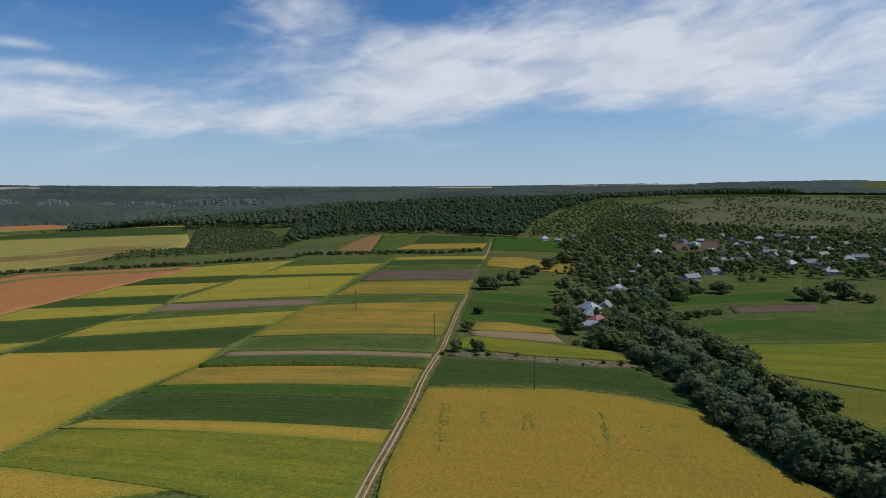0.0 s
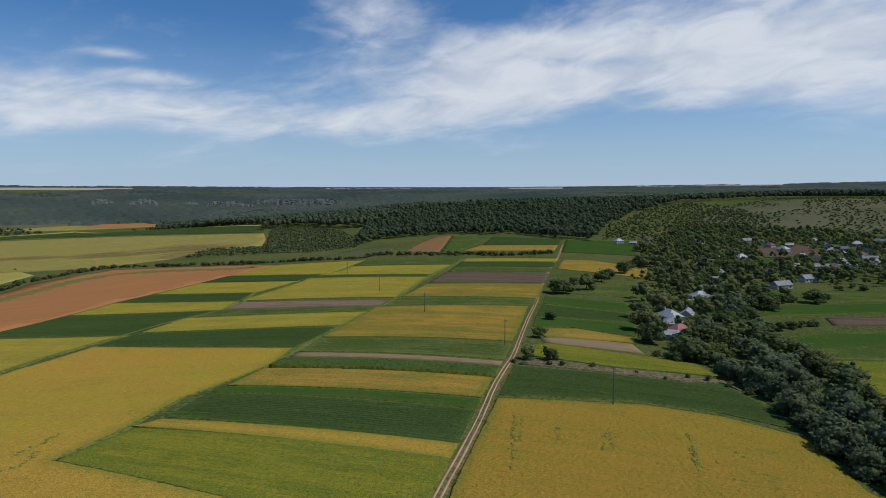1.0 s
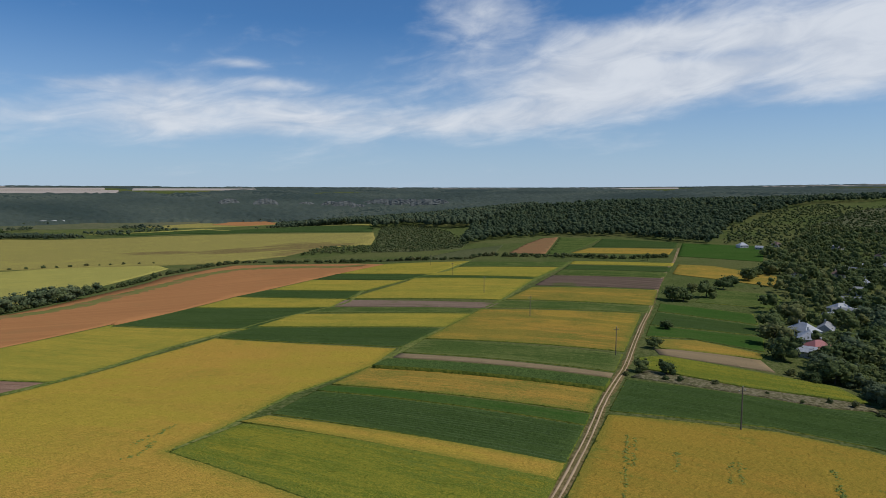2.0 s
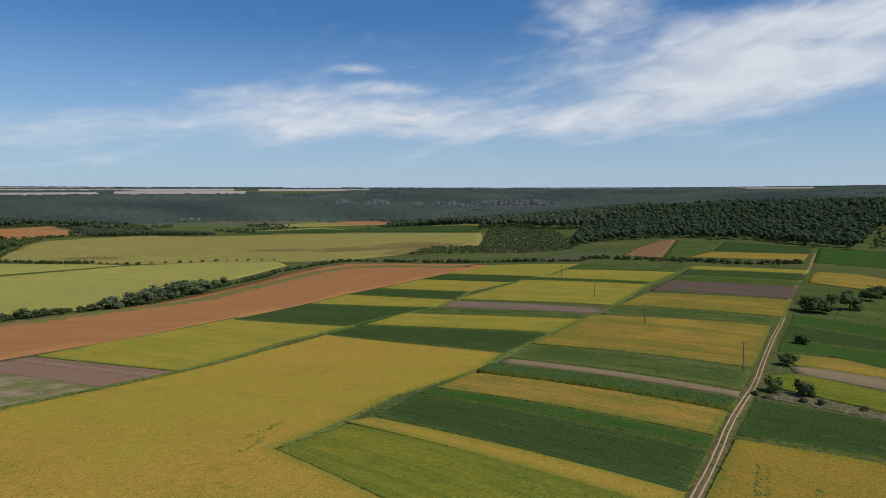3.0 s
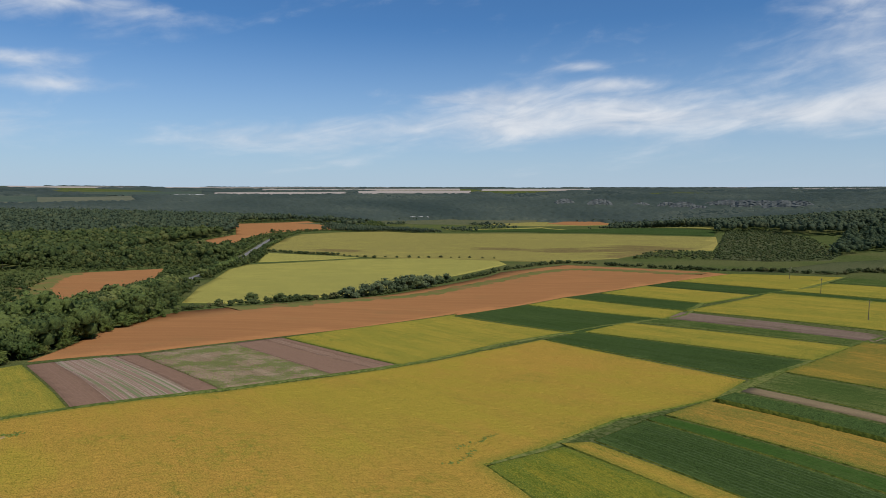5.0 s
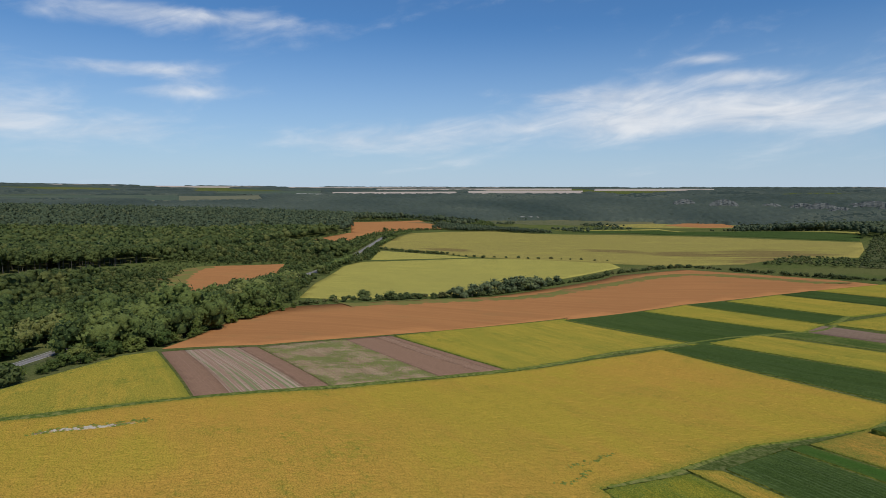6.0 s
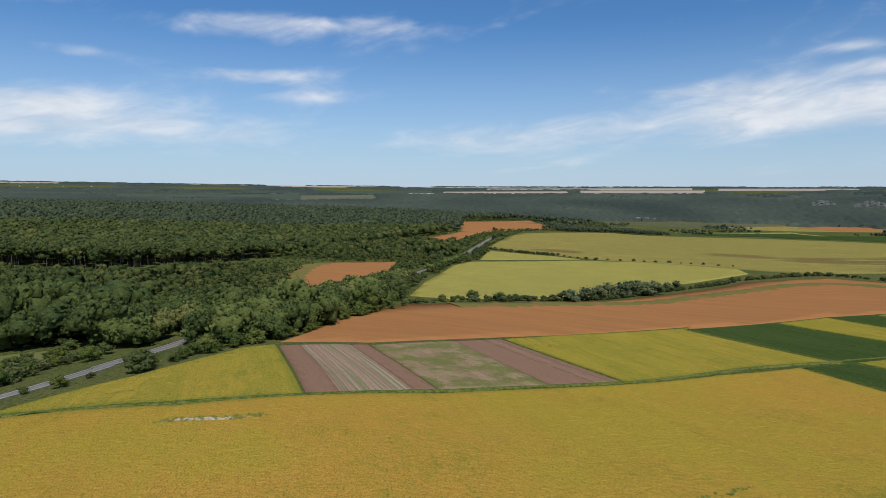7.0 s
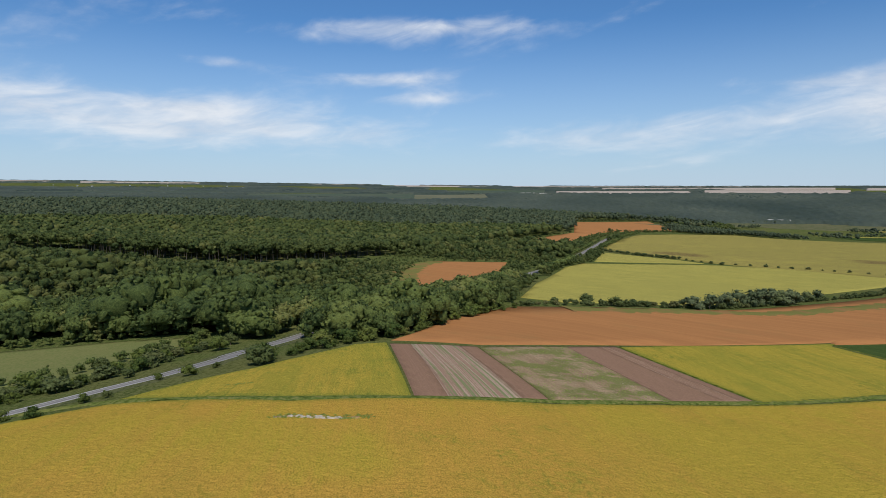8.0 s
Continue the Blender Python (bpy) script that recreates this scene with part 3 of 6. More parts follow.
def leafage(ob, corners, mat, high, gap):
    """The uneven top of a crop: plants of different heights standing close together."""
    rng = np.random.default_rng(len(FIELD_PLAN))
    xs, ys = [c[0] for c in corners], [c[1] for c in corners]
    gx, gy = np.meshgrid(np.arange(min(xs), max(xs), gap), np.arange(min(ys), max(ys), gap), indexing="ij")
    x = gx + rng.uniform(-0.4, 0.4, gx.shape) * gap
    y = gy + rng.uniform(-0.4, 0.4, gy.shape) * gap
    ok = inside(x, y, corners)
    reach = (np.hypot(x, y) < 720) & (y > -150)
    cells = (ok[:-1, :-1] | ok[1:, :-1] | ok[:-1, 1:] | ok[1:, 1:]) & reach[:-1, :-1]
    i, j = np.nonzero(cells)
    if len(i) == 0:
        return
    n = gx.shape[1]
    quads = np.stack([i * n + j, (i + 1) * n + j, (i + 1) * n + j + 1, i * n + j + 1], -1)
    used, flat = np.unique(quads, return_inverse=True)
    x, y, within = x.ravel()[used], y.ravel()[used], ok.ravel()[used]
    ex, ey = nearest(x[~within], y[~within], corners + corners[:1])
    x[~within], y[~within] = ex, ey
    inward = off_line(x, y, corners + corners[:1])
    top = np.clip(rng.normal(0.065, 0.045, x.shape), 0.005, 0.2) * (2.6 if high > 1 else 1.0)
    z = terrain(x, y) + high + np.where(within, np.clip(inward, 0.1, 1.0) * top, -0.02)
    me = mesh_of("canopy", np.stack([x, y, z], -1), flat.reshape(-1, 4), [mat])
    me.attributes.new("edge", "FLOAT", "POINT").data.foreach_set("value", np.exp(-inward / 2.2).astype(np.float32))
    top = new("canopy", me)
    top.parent = ob


def ribbon(name, line, width, mat, lift, step=3.0, ragged=0.0, shift=0.0):
    """A strip of the given width along a line of the plan, laid on the ground."""
    pts = rounded(line, step)
    verts = []
    for k, (x, y) in enumerate(pts):
        a, b = pts[max(0, k - 1)], pts[min(len(pts) - 1, k + 1)]
        d = Vector((b[0] - a[0], b[1] - a[1])).normalized()
        nx, ny = -d.y, d.x
        for s in (-1, -0.5, 0, 0.5, 1):
            o = shift + s * width / 2 + ragged * abs(s) * s * noise.noise((x * 0.15, y * 0.15, s * 3.0))
            verts.append((x + nx * o, y + ny * o, 0))
    verts = np.array(verts)
    verts[:, 2] = terrain(verts[:, 0], verts[:, 1]) + lift
    verts[0::5, 2] -= lift * 0.9
    verts[4::5, 2] -= lift * 0.9
    i = np.arange(len(pts) - 1)[:, None] * 5 + np.arange(4)[None, :]
    faces = np.stack([i, i + 1, i + 6, i + 5], -1).reshape(-1, 4)[:, ::-1]
    return new(name, mesh_of(name, verts, faces, [mat], smooth=True))


# ---------------------------------------------------------------- fields
field("soybean_field", "ripening yellow green soybean strip beside the dirt track", [(-53.9, 95.6), (-49.1, 114.1), (9.9, 98.2), (8.8, 94.5), (6.3, 86.8), (1.1, 68.0), (-22.4, 81.1), (-38.9, 88.55)], M_SOYGREEN, 0.24)
field("soybean_field", "narrow ripe orange soybean strip between green strips", [(-50.4, 115.3), (-46.6, 120.4), (12.0, 104.8), (11.5, 103.2), (9.6, 97.2)], M_SOY, 0.24)
field("vegetable_field", "dark green low crop with pale row lines", [(-46.6, 122.0), (-44.0, 143.7), (18.1, 125.2), (12.4, 106.3), (11.8, 104.1)], M_GREEN, 0.18)
field("clover_field", "bright green clover strip", [(-43.9, 144.8), (-42.5, 150.5), (20.4, 133.5), (18.4, 126.0)], M_BRIGHT, 0.2)
field("soybean_field", "ripe orange soybean strip", [(-41.9, 151.6), (-36.9, 175.9), (27.3, 156.5), (20.8, 134.7)], M_ORANGE, 0.24)
field("maize_field", "tall green maize strip", [(-35.6, 172.0), (-33.0, 182.1), (29.9, 162.5), (26.9, 153.5)], M_MAIZE, 1.3)
field("bare_strip", "narrow bare brown earth strip", [(-32.8, 189.9), (-31.3, 196.3), (32.9, 174.0), (31.3, 168.8)], M_TAN, 0.15)
field("hay_field", "weedy green strip", [(-30.8, 198.1), (-26.7, 222.3), (41.1, 201.4), (33.7, 176.2)], M_MIXED, 0.17)
field("soybean_field", "wide ripe soybean field yellow and orange", [(-26.7, 224.3), (-8.0, 294.5), (66.8, 288.1), (42.4, 206.0)], M_STREAKY, 0.24)
field("hay_field", "thin green hay strip", [(-3.4, 299.1), (3.6, 321.7), (77.4, 309.0), (70.9, 290.6)], M_MIXED, 0.17)
field("soybean_field", "orange and green soybean strip", [(4.9, 324.9), (21.6, 370.9), (93.7, 364.3), (78.1, 312.1)], M_STREAKY, 0.24)
field("ploughed_field", "purple brown ploughed strip", [(23.5, 378.6), (38.4, 426.9), (111.3, 418.2), (95.7, 369.3)], M_PLUM, 0.2)
field("hay_field", "green hay strip", [(40.6, 433.7), (48.5, 462.5), (123.2, 452.0), (113.8, 424.7)], M_MIXED, 0.17)
field("vegetable_field", "dark green vegetable strip", [(49.8, 466.4), (57.5, 495.6), (135.8, 487.2), (125.0, 455.7)], M_GREEN, 0.17)
field("hay_field", "yellow green strip", [(59.5, 504.6), (65.2, 528.6), (146.3, 518.2), (138.6, 495.7)], M_LIME, 0.17)
field("soybean_field", "very large ripe yellow soybean field", [(-120.6, 200.2), (-115.4, 239.3), (-34.1, 204.6), (-36.6, 176.6), (-48.7, 140.1), (-51.5, 110.8), (-54.4, 95.7), (-38.8, 88.4), (-22.3, 80.9), (-56.4, 71.6), (-78.7, 32.4), (-107.8, 1.4), (-145.7, -19.5), (-160.9, -10.8), (-155.7, 9.8), (-132.2, 42.6), (-120.0, 93.3), (-120.6, 152.6)], M_SOY, 0.26)
field("vegetable_field", "dark green low crop strip", [(-114.8, 240.9), (-110.3, 266.3), (-21.9, 246.3), (-33.1, 208.0)], M_GREEN, 0.18)
field("soybean_field", "yellow soybean strip", [(-109.6, 268.2), (-102.1, 302.4), (-11.1, 281.9), (-21.1, 248.5)], M_LIME, 0.24)
field("ploughed_field", "pinkish brown ploughed strip", [(-95.1, 324.9), (-89.2, 346.0), (1.8, 312.3), (-5.0, 297.5)], M_PINK, 0.2)
field("hay_field", "weedy green strip", [(-100.9, 307.5), (-95.2, 324.2), (-5.3, 296.9), (-11.2, 283.9)], M_MIXED, 0.17)
field("soybean_field", "yellow soybean field", [(-87.2, 351.2), (-63.7, 414.3), (-58.9, 436.4), (24.4, 406.4), (2.4, 323.5)], M_LIME, 0.24)
field("vegetable_field", "thin dark green strip", [(-58.5, 439.9), (-55.5, 448.5), (26.5, 415.8), (23.7, 407.0)], M_GREEN, 0.18)
field("soybean_field", "yellow soybean strip", [(-54.1, 450.8), (-39.1, 469.3), (-32.2, 499.0), (48.3, 478.4), (27.8, 418.3)], M_LIME, 0.24)
field("hay_field", "green hay strip", [(-31.1, 503.6), (-23.7, 538.4), (60.2, 519.1), (50.2, 483.1)], M_MIXED, 0.17)
field("soybean_field", "large yellow soybean field beside ploughed plots", [(-193.3, 171.0), (-193.7, 199.8), (-187.3, 282.9), (-183.9, 274.4), (-110.0, 260.9), (-116.8, 257.8), (-124.3, 220.2), (-122.2, 154.5), (-124.1, 157.8)], M_LIME, 0.24)
field("vegetable_field", "dark green low crop field", [(-185.6, 278.1), (-176.2, 338.7), (-89.6, 319.2), (-99.5, 306.9), (-108.0, 263.4)], M_GREEN, 0.18)
field("soybean_field", "yellow soybean strip", [(-176.0, 340.3), (-170.2, 381.8), (-87.3, 349.1), (-88.7, 320.3)], M_LIME, 0.24)
field("vegetable_field", "dark green strip", [(-169.9, 384.4), (-159.4, 409.7), (-85.3, 380.0), (-87.3, 351.6)], M_GREEN, 0.18)
field("soybean_field", "yellow soybean strip", [(-157.6, 411.2), (-141.1, 457.4), (-64.3, 423.4), (-83.8, 381.3)], M_LIME, 0.24)
field("vegetable_field", "dark green strip", [(-139.9, 460.3), (-130.1, 488.8), (-49.2, 452.4), (-62.3, 425.9)], M_GREEN, 0.18)
field("soybean_field", "yellow soybean strip", [(-127.8, 490.8), (-99.8, 549.9), (-24.9, 543.3), (-47.7, 454.8)], M_LIME, 0.24)
field("ploughed_field", "long bare red brown ploughed field", [(-222.6, 92.7), (-272.6, 138.9), (-302.3, 190.2), (-296.9, 218.8), (-291.7, 253.8), (-285.1, 285.4), (-280.9, 330.5), (-288.9, 407.3), (-292.2, 490.5), (-299.0, 520.2), (-268.1, 597.1), (-203.0, 587.0), (-132.6, 565.4), (-101.8, 546.6), (-130.0, 488.7), (-142.3, 461.3), (-171.6, 384.9), (-178.1, 341.1), (-186.4, 278.1), (-189.8, 283.6), (-194.8, 200.9), (-202.2, 118.1)], M_RED, 0.2)


def lengthwise(near, far, lo, hi):
    """The part of a plot between two shares of its width; near and far are its long sides."""
    (a, b), (c, d) = near, far
    mix = lambda p, q, k: (p[0] + (q[0] - p[0]) * k, p[1] + (q[1] - p[1]) * k)
    return [mix(a, c, lo), mix(a, c, hi), mix(b, d, hi), mix(b, d, lo)]


side_a, side_b, side_c = ((-213.2, 89.1), (-127.2, 65.9)), ((-197.3, 114.5), (-122.8, 94.5)), ((-194.6, 170.0), (-123.3, 156.4))
side_d = ((-195.3, 149.0), (-122.6, 129.0))
FALLOW = [(-196.9, 115.3), (-195.2, 148.8), (-122.5, 128.6), (-122.2, 94.8)]
field("ploughed_plot", "bare pinkish brown strip of a ploughed plot", lengthwise(side_a, side_b, 0.0, 0.24), M_PLOT, 0.2, cell=3.0)
field("ploughed_plot", "pale striped ploughed plot with green weeds in its furrows", lengthwise(side_a, side_b, 0.243, 0.8), M_STRIPED, 0.2, cell=3.0)
field("ploughed_plot", "bare pinkish brown strip of a ploughed plot", lengthwise(side_a, side_b, 0.803, 1.0), M_PLOT, 0.2, cell=3.0)
field("fallow_plot", "weedy fallow plot with dry stalks", FALLOW, M_WEEDS, 0.25, cell=3.0)
field("ploughed_plot", "grey brown ploughed plot", lengthwise(side_d, side_c, 0.0, 0.62), M_PLOT, 0.2, cell=3.0)
field("ploughed_plot", "pale furrows across a grey brown ploughed plot", lengthwise(side_d, side_c, 0.623, 0.85), M_LINED, 0.2, cell=3.0)
field("ploughed_plot", "grey brown ploughed plot", lengthwise(side_d, side_c, 0.853, 1.0), M_PLOT, 0.2, cell=3.0)
field("soybean_field", "yellow soybean field on the brow above the highway", [(-216.6, 89.0), (-128.1, 65.5), (-135.4, 43.2), (-148.8, 22.7), (-159.6, 11.1), (-165.3, 20.3), (-177.9, 40.1), (-199.9, 60.7), (-217.8, 78.0)], M_LIME, 0.24)
field("stubble_field", "pale yellow stubble field below the hedge", [(-341.8, 217.1), (-435.8, 287.6), (-563.1, 403.1), (-594.8, 448.4), (-529.5, 571.5), (-447.6, 619.1), (-372.5, 631.0), (-330.6, 586.8), (-323.6, 460.7), (-314.1, 448.4), (-302.8, 355.7), (-303.8, 303.5), (-311.1, 270.0), (-315.8, 231.9)], M_PALE, 0.25)
field("stubble_field", "pale yellow stubble strip", [(-606.7, 475.0), (-699.4, 558.9), (-580.7, 579.7), (-539.6, 577.9)], M_PALE, 0.25)
field("stubble_field", "large olive stubble field with brown patches", [(-748.5, 595.1), (-866.0, 730.0), (-943.9, 835.3), (-1003.3, 1158.7), (-518.5, 1045.6), (-203.9, 995.4), (-179.8, 889.5), (-164.3, 786.7), (-220.9, 764.2), (-238.7, 670.5), (-292.9, 621.6), (-423.5, 612.3), (-529.4, 590.3), (-653.2, 591.7)], M_OLIVE, 0.25)
field("green_field", "dark green far strip", [(-954.8, 1426.1), (-814.1, 1638.2), (-234.9, 1146.1), (-211.0, 1017.6), (-539.7, 1088.3)], M_GREEN, 0.17)
field("stubble_field", "pale yellow far strip", [(-1007.6, 1418.7), (-836.3, 1682.8), (-250.5, 1227.4), (-239.2, 1171.9), (-820.0, 1650.2)], M_PALE, 0.17)
field("ploughed_field", "red brown field enclosed by woods", [(-392.7, 151.4), (-525.6, 206.1), (-611.0, 251.8), (-644.8, 281.8), (-625.2, 366.3), (-471.3, 269.4), (-447.2, 242.1), (-398.7, 178.6)], M_RED, 0.2)
field("ploughed_field", "red brown far field below the woods", [(-910.0, 560.1), (-1005.4, 729.6), (-1339.6, 967.4), (-1408.4, 1271.4), (-1101.0, 1115.3), (-1008.1, 812.1), (-931.1, 694.0), (-836.9, 592.2), (-849.0, 557.2)], M_RED, 0.17)
field("meadow", "mown olive meadow beside the highway", [(-295.5, -67.7), (-302.1, -43.3), (-301.1, -3.8), (-293.2, 24.5), (-276.8, 26.5), (-265.2, 10.6), (-229.2, -0.3), (-227.7, -13.6), (-236.8, -28.5), (-224.3, -45.1)], M_MEADOW, 0.15)
field("ploughed_field", "red brown triangular field", [(12.1, 617.8), (35.0, 736.0), (59.6, 820.4), (82.1, 831.9), (47.1, 600.9)], M_REDDRY, 0.25)
field("hay_field", "green brown hay field", [(84.5, 832.1), (133.3, 799.6), (108.9, 725.7), (69.0, 610.4), (49.4, 601.3)], M_MIXED, 0.17)
field("vegetable_field", "dark green far strip", [(135.5, 799.0), (210.1, 732.1), (189.3, 667.7), (104.8, 685.0)], M_GREEN, 0.17)
field("soybean_field", "orange far strip", [(100.0, 670.1), (183.7, 654.2), (163.9, 597.2), (72.9, 609.7)], M_ORANGE, 0.17)
field("vegetable_field", "green far field", [(213.2, 723.8), (287.1, 684.2), (227.5, 543.4), (166.8, 580.0)], M_BRIGHT, 0.17)
field("soybean_field", "ripe yellow soybean field with tractor marks", [(8.9, 86.8), (22.8, 129.6), (24.3, 134.4), (59.5, 133.2), (75.4, 127.4), (87.8, 116.0), (81.6, 91.6), (84.1, 74.0), (84.7, 60.6), (14.4, 36.4), (1.9, 54.1)], M_EAST, 0.26)
field("clover_field", "green clover field with a power pole", [(25.1, 137.4), (35.2, 168.0), (62.7, 162.1), (81.6, 156.5), (92.7, 157.5), (93.5, 140.1), (90.8, 120.1), (77.1, 130.3), (60.7, 136.1)], M_GREEN, 0.18)
field("sunflower_field", "lime yellow crop strip", [(44.4, 196.0), (54.0, 202.5), (82.8, 187.0), (96.1, 179.9), (96.5, 164.7), (65.7, 170.1), (44.1, 181.2)], M_SOYGREEN, 0.5)
field("ploughed_field", "pale tan tilled field", [(54.2, 213.5), (64.9, 217.0), (87.1, 208.3), (84.8, 192.4), (53.6, 204.7)], M_TAN, 0.2)
field("soybean_field", "orange soybean strip", [(55.4, 232.5), (74.6, 234.6), (93.7, 218.8), (88.1, 210.1), (56.8, 215.8)], M_ORANGE, 0.24)
field("clover_field", "bright green clover strip", [(63.8, 259.9), (105.5, 250.3), (94.6, 223.0), (73.3, 237.9), (57.1, 237.7)], M_BRIGHT, 0.18)
field("vegetable_field", "dark green strip", [(75.4, 294.4), (113.8, 273.4), (106.6, 252.8), (64.7, 262.8)], M_GREEN, 0.17)
field("vegetable_field", "green strip", [(83.7, 320.2), (122.7, 302.2), (114.6, 277.3), (76.5, 297.7)], M_BRIGHT, 0.17)
field("hay_field", "olive hay strip with dry edge", [(125.8, 376.6), (161.8, 365.7), (145.8, 318.6), (103.9, 328.9)], M_MIXED, 0.17)
field("soybean_field", "orange soybean strip", [(147.1, 509.1), (172.2, 503.2), (199.7, 443.2), (173.2, 396.1), (151.4, 418.4), (124.6, 445.1)], M_ORANGE, 0.2)
field("green_field", "olive green field", [(135.6, 205.2), (157.2, 230.8), (223.8, 243.9), (281.7, 246.3), (324.8, 237.9), (247.4, 177.9), (220.4, 189.8), (154.7, 196.8)], M_MIXED, 0.17)
field("clover_field", "bright green clover patch", [(152.0, 227.0), (189.0, 239.0), (215.1, 235.7), (202.1, 219.0), (168.8, 212.2), (142.3, 205.9)], M_BRIGHT, 0.24)
field("soybean_field", "olive and orange soybean field", [(152.8, 193.6), (218.3, 187.9), (244.3, 175.6), (167.1, 115.9), (158.3, 132.7), (133.2, 156.9)], M_SOYGREEN, 0.24)
field("green_field", "yellow green field", [(132.4, 154.8), (156.6, 131.2), (165.1, 114.4), (105.8, 68.8), (123.0, 100.4), (125.9, 122.2)], M_DULL, 0.24)
field("ploughed_field", "grey brown ploughed strip", [(209.5, 270.8), (259.8, 269.1), (246.5, 251.1), (201.2, 255.3)], M_PLUM, 0.25)
field("hay_field", "light green strip", [(224.4, 350.5), (320.5, 344.8), (288.4, 308.9), (243.6, 311.8), (204.8, 310.0)], M_MIXED, 0.25)
field("green_field", "light green strip", [(200.3, 303.0), (272.8, 304.6), (264.7, 282.5), (216.0, 279.6), (180.9, 277.6)], M_BRIGHT, 0.25)
field("garden_plot", "brown and green terraced garden plot", [(371.3, 591.9), (440.2, 604.9), (398.5, 529.6), (339.8, 522.0)], M_PLUM, 0.25)
field("garden_plot", "green terraced garden plot", [(329.5, 514.8), (390.3, 522.5), (369.9, 486.9), (299.9, 476.0)], M_BRIGHT, 0.25)
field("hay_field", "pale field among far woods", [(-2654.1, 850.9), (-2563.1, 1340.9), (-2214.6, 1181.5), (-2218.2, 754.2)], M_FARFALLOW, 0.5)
field("pasture", "dry olive pasture on the hill above the village", [(430.3, 880.2), (572.8, 1028.7), (749.1, 1090.1), (922.3, 1005.7), (1308.9, 1068.2), (637.9, 514.2), (579.7, 626.9), (528.1, 728.3), (458.8, 790.3)], M_PASTURE, 0.25)
field("rough_bank", "dry grassy bank with sandy patches", [(37.0, 170.8), (44.0, 180.8), (65.6, 169.8), (95.7, 164.2), (94.6, 148.4), (93.2, 158.4), (82.1, 157.4), (63.1, 163.1)], M_BANK, 0.25)
field("rough_slope", "grassy scrub slope of a rounded spur", [(-210.1, 1096.6), (-147.2, 1099.4), (-74.6, 954.3), (-36.6, 755.0), (-41.3, 691.0), (-90.0, 669.7), (-142.4, 681.0), (-155.3, 763.6), (-185.1, 937.4)], M_SCRUB, 0.17)
field("green_field", "pale green valley field", [(-1331.8, 1158.9), (-1342.3, 1384.3), (-1291.5, 1535.2), (-1214.2, 1553.8), (-1255.6, 1295.2)], M_PASTURE, 0.2)
field("stubble_field", "pale valley field", [(-1037.1, 1678.6), (-928.1, 1824.6), (-674.3, 1884.5), (-666.0, 1810.6), (-949.5, 1672.0)], M_OLIVE, 0.2)
field("rough_slope", "dry grassy slope above the ravine", [(-132.3, 585.8), (-74.5, 585.4), (-37.7, 672.8), (7.2, 724.7), (-2.5, 610.8), (-30.0, 568.1), (-95.0, 568.2)], M_SCRUB, 0.17)


def polar(b0, b1, r0, r1, n=5):
    """A plot of the plan between two bearings to the left of +y and two distances."""
    ring = [(r0, b0 + (b1 - b0) * k / n) for k in range(n + 1)] + [(r1, b1 - (b1 - b0) * k / n) for k in range(n + 1)]
    return [(-r * math.sin(radians(b)), r * math.cos(radians(b))) for r, b in ring]


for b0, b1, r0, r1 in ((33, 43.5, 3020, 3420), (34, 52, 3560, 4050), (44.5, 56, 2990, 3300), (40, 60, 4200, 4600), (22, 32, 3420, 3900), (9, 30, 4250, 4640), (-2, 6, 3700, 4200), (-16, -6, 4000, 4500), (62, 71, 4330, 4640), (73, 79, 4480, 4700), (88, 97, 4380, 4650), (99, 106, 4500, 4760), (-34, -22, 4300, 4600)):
    field("stubble_field", "stubble field on the far plateau, colour hazed pale pinkish", polar(b0, b1, r0, r1), M_HAZE_FIELD, 0.6)
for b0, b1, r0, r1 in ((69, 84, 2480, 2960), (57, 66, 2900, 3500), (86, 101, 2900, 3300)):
    field("green_field", "green field on the far plateau, colour dulled for haze", polar(b0, b1, r0, r1), M_FARGREEN_HAZED, 0.6)
field("green_field", "pale green valley field", [(-1332.4, 1474.1), (-1195.5, 1715.3), (-932.5, 1875.5), (-913.0, 1795.0), (-1180.9, 1511.4)], M_PASTURE, 0.2)
field("ploughed_field", "reddish valley field", [(-870.6, 1792.3), (-847.6, 1873.8), (-739.9, 1904.9), (-662.9, 1827.3), (-744.7, 1774.1)], M_RED, 0.5)

TRACK = [(-0.2, 61.3), (4.0, 76.1), (7.5, 87.1), (11.7, 99.9), (17.8, 119.0), (24.7, 143.1), (31.3, 163.5), (38.2, 183.8), (48.8, 220.5), (60.7, 260.3), (74.5, 303.0), (90.8, 356.8), (108.9, 413.5), (135.5, 492.8), (152.2, 539.2), (171.1, 599.0), (193.5, 669.2)]
LANE_MID = [(-54.9, 97.2), (-52.4, 112.9), (-50.0, 143.8), (-45.8, 153.2), (-36.9, 181.4), (-32.9, 199.5), (-29.6, 216.9), (-22.1, 248.7), (-11.7, 283.4), (1.8, 321.2), (20.7, 394.2), (40.8, 453.4), (62.9, 525.5)]
LANE_WEST = [(-159.9, -24.1), (-169.2, -12.8), (-159.5, 9.5), (-148.2, 22.7), (-135.0, 43.1), (-127.7, 65.5), (-122.6, 95.1), (-122.5, 113.0), (-123.4, 156.0), (-123.6, 219.0), (-116.1, 256.2), (-108.6, 286.3), (-97.8, 307.5), (-83.8, 335.5), (-84.8, 385.8), (-65.5, 425.8), (-41.6, 472.5), (-24.2, 550.7)]
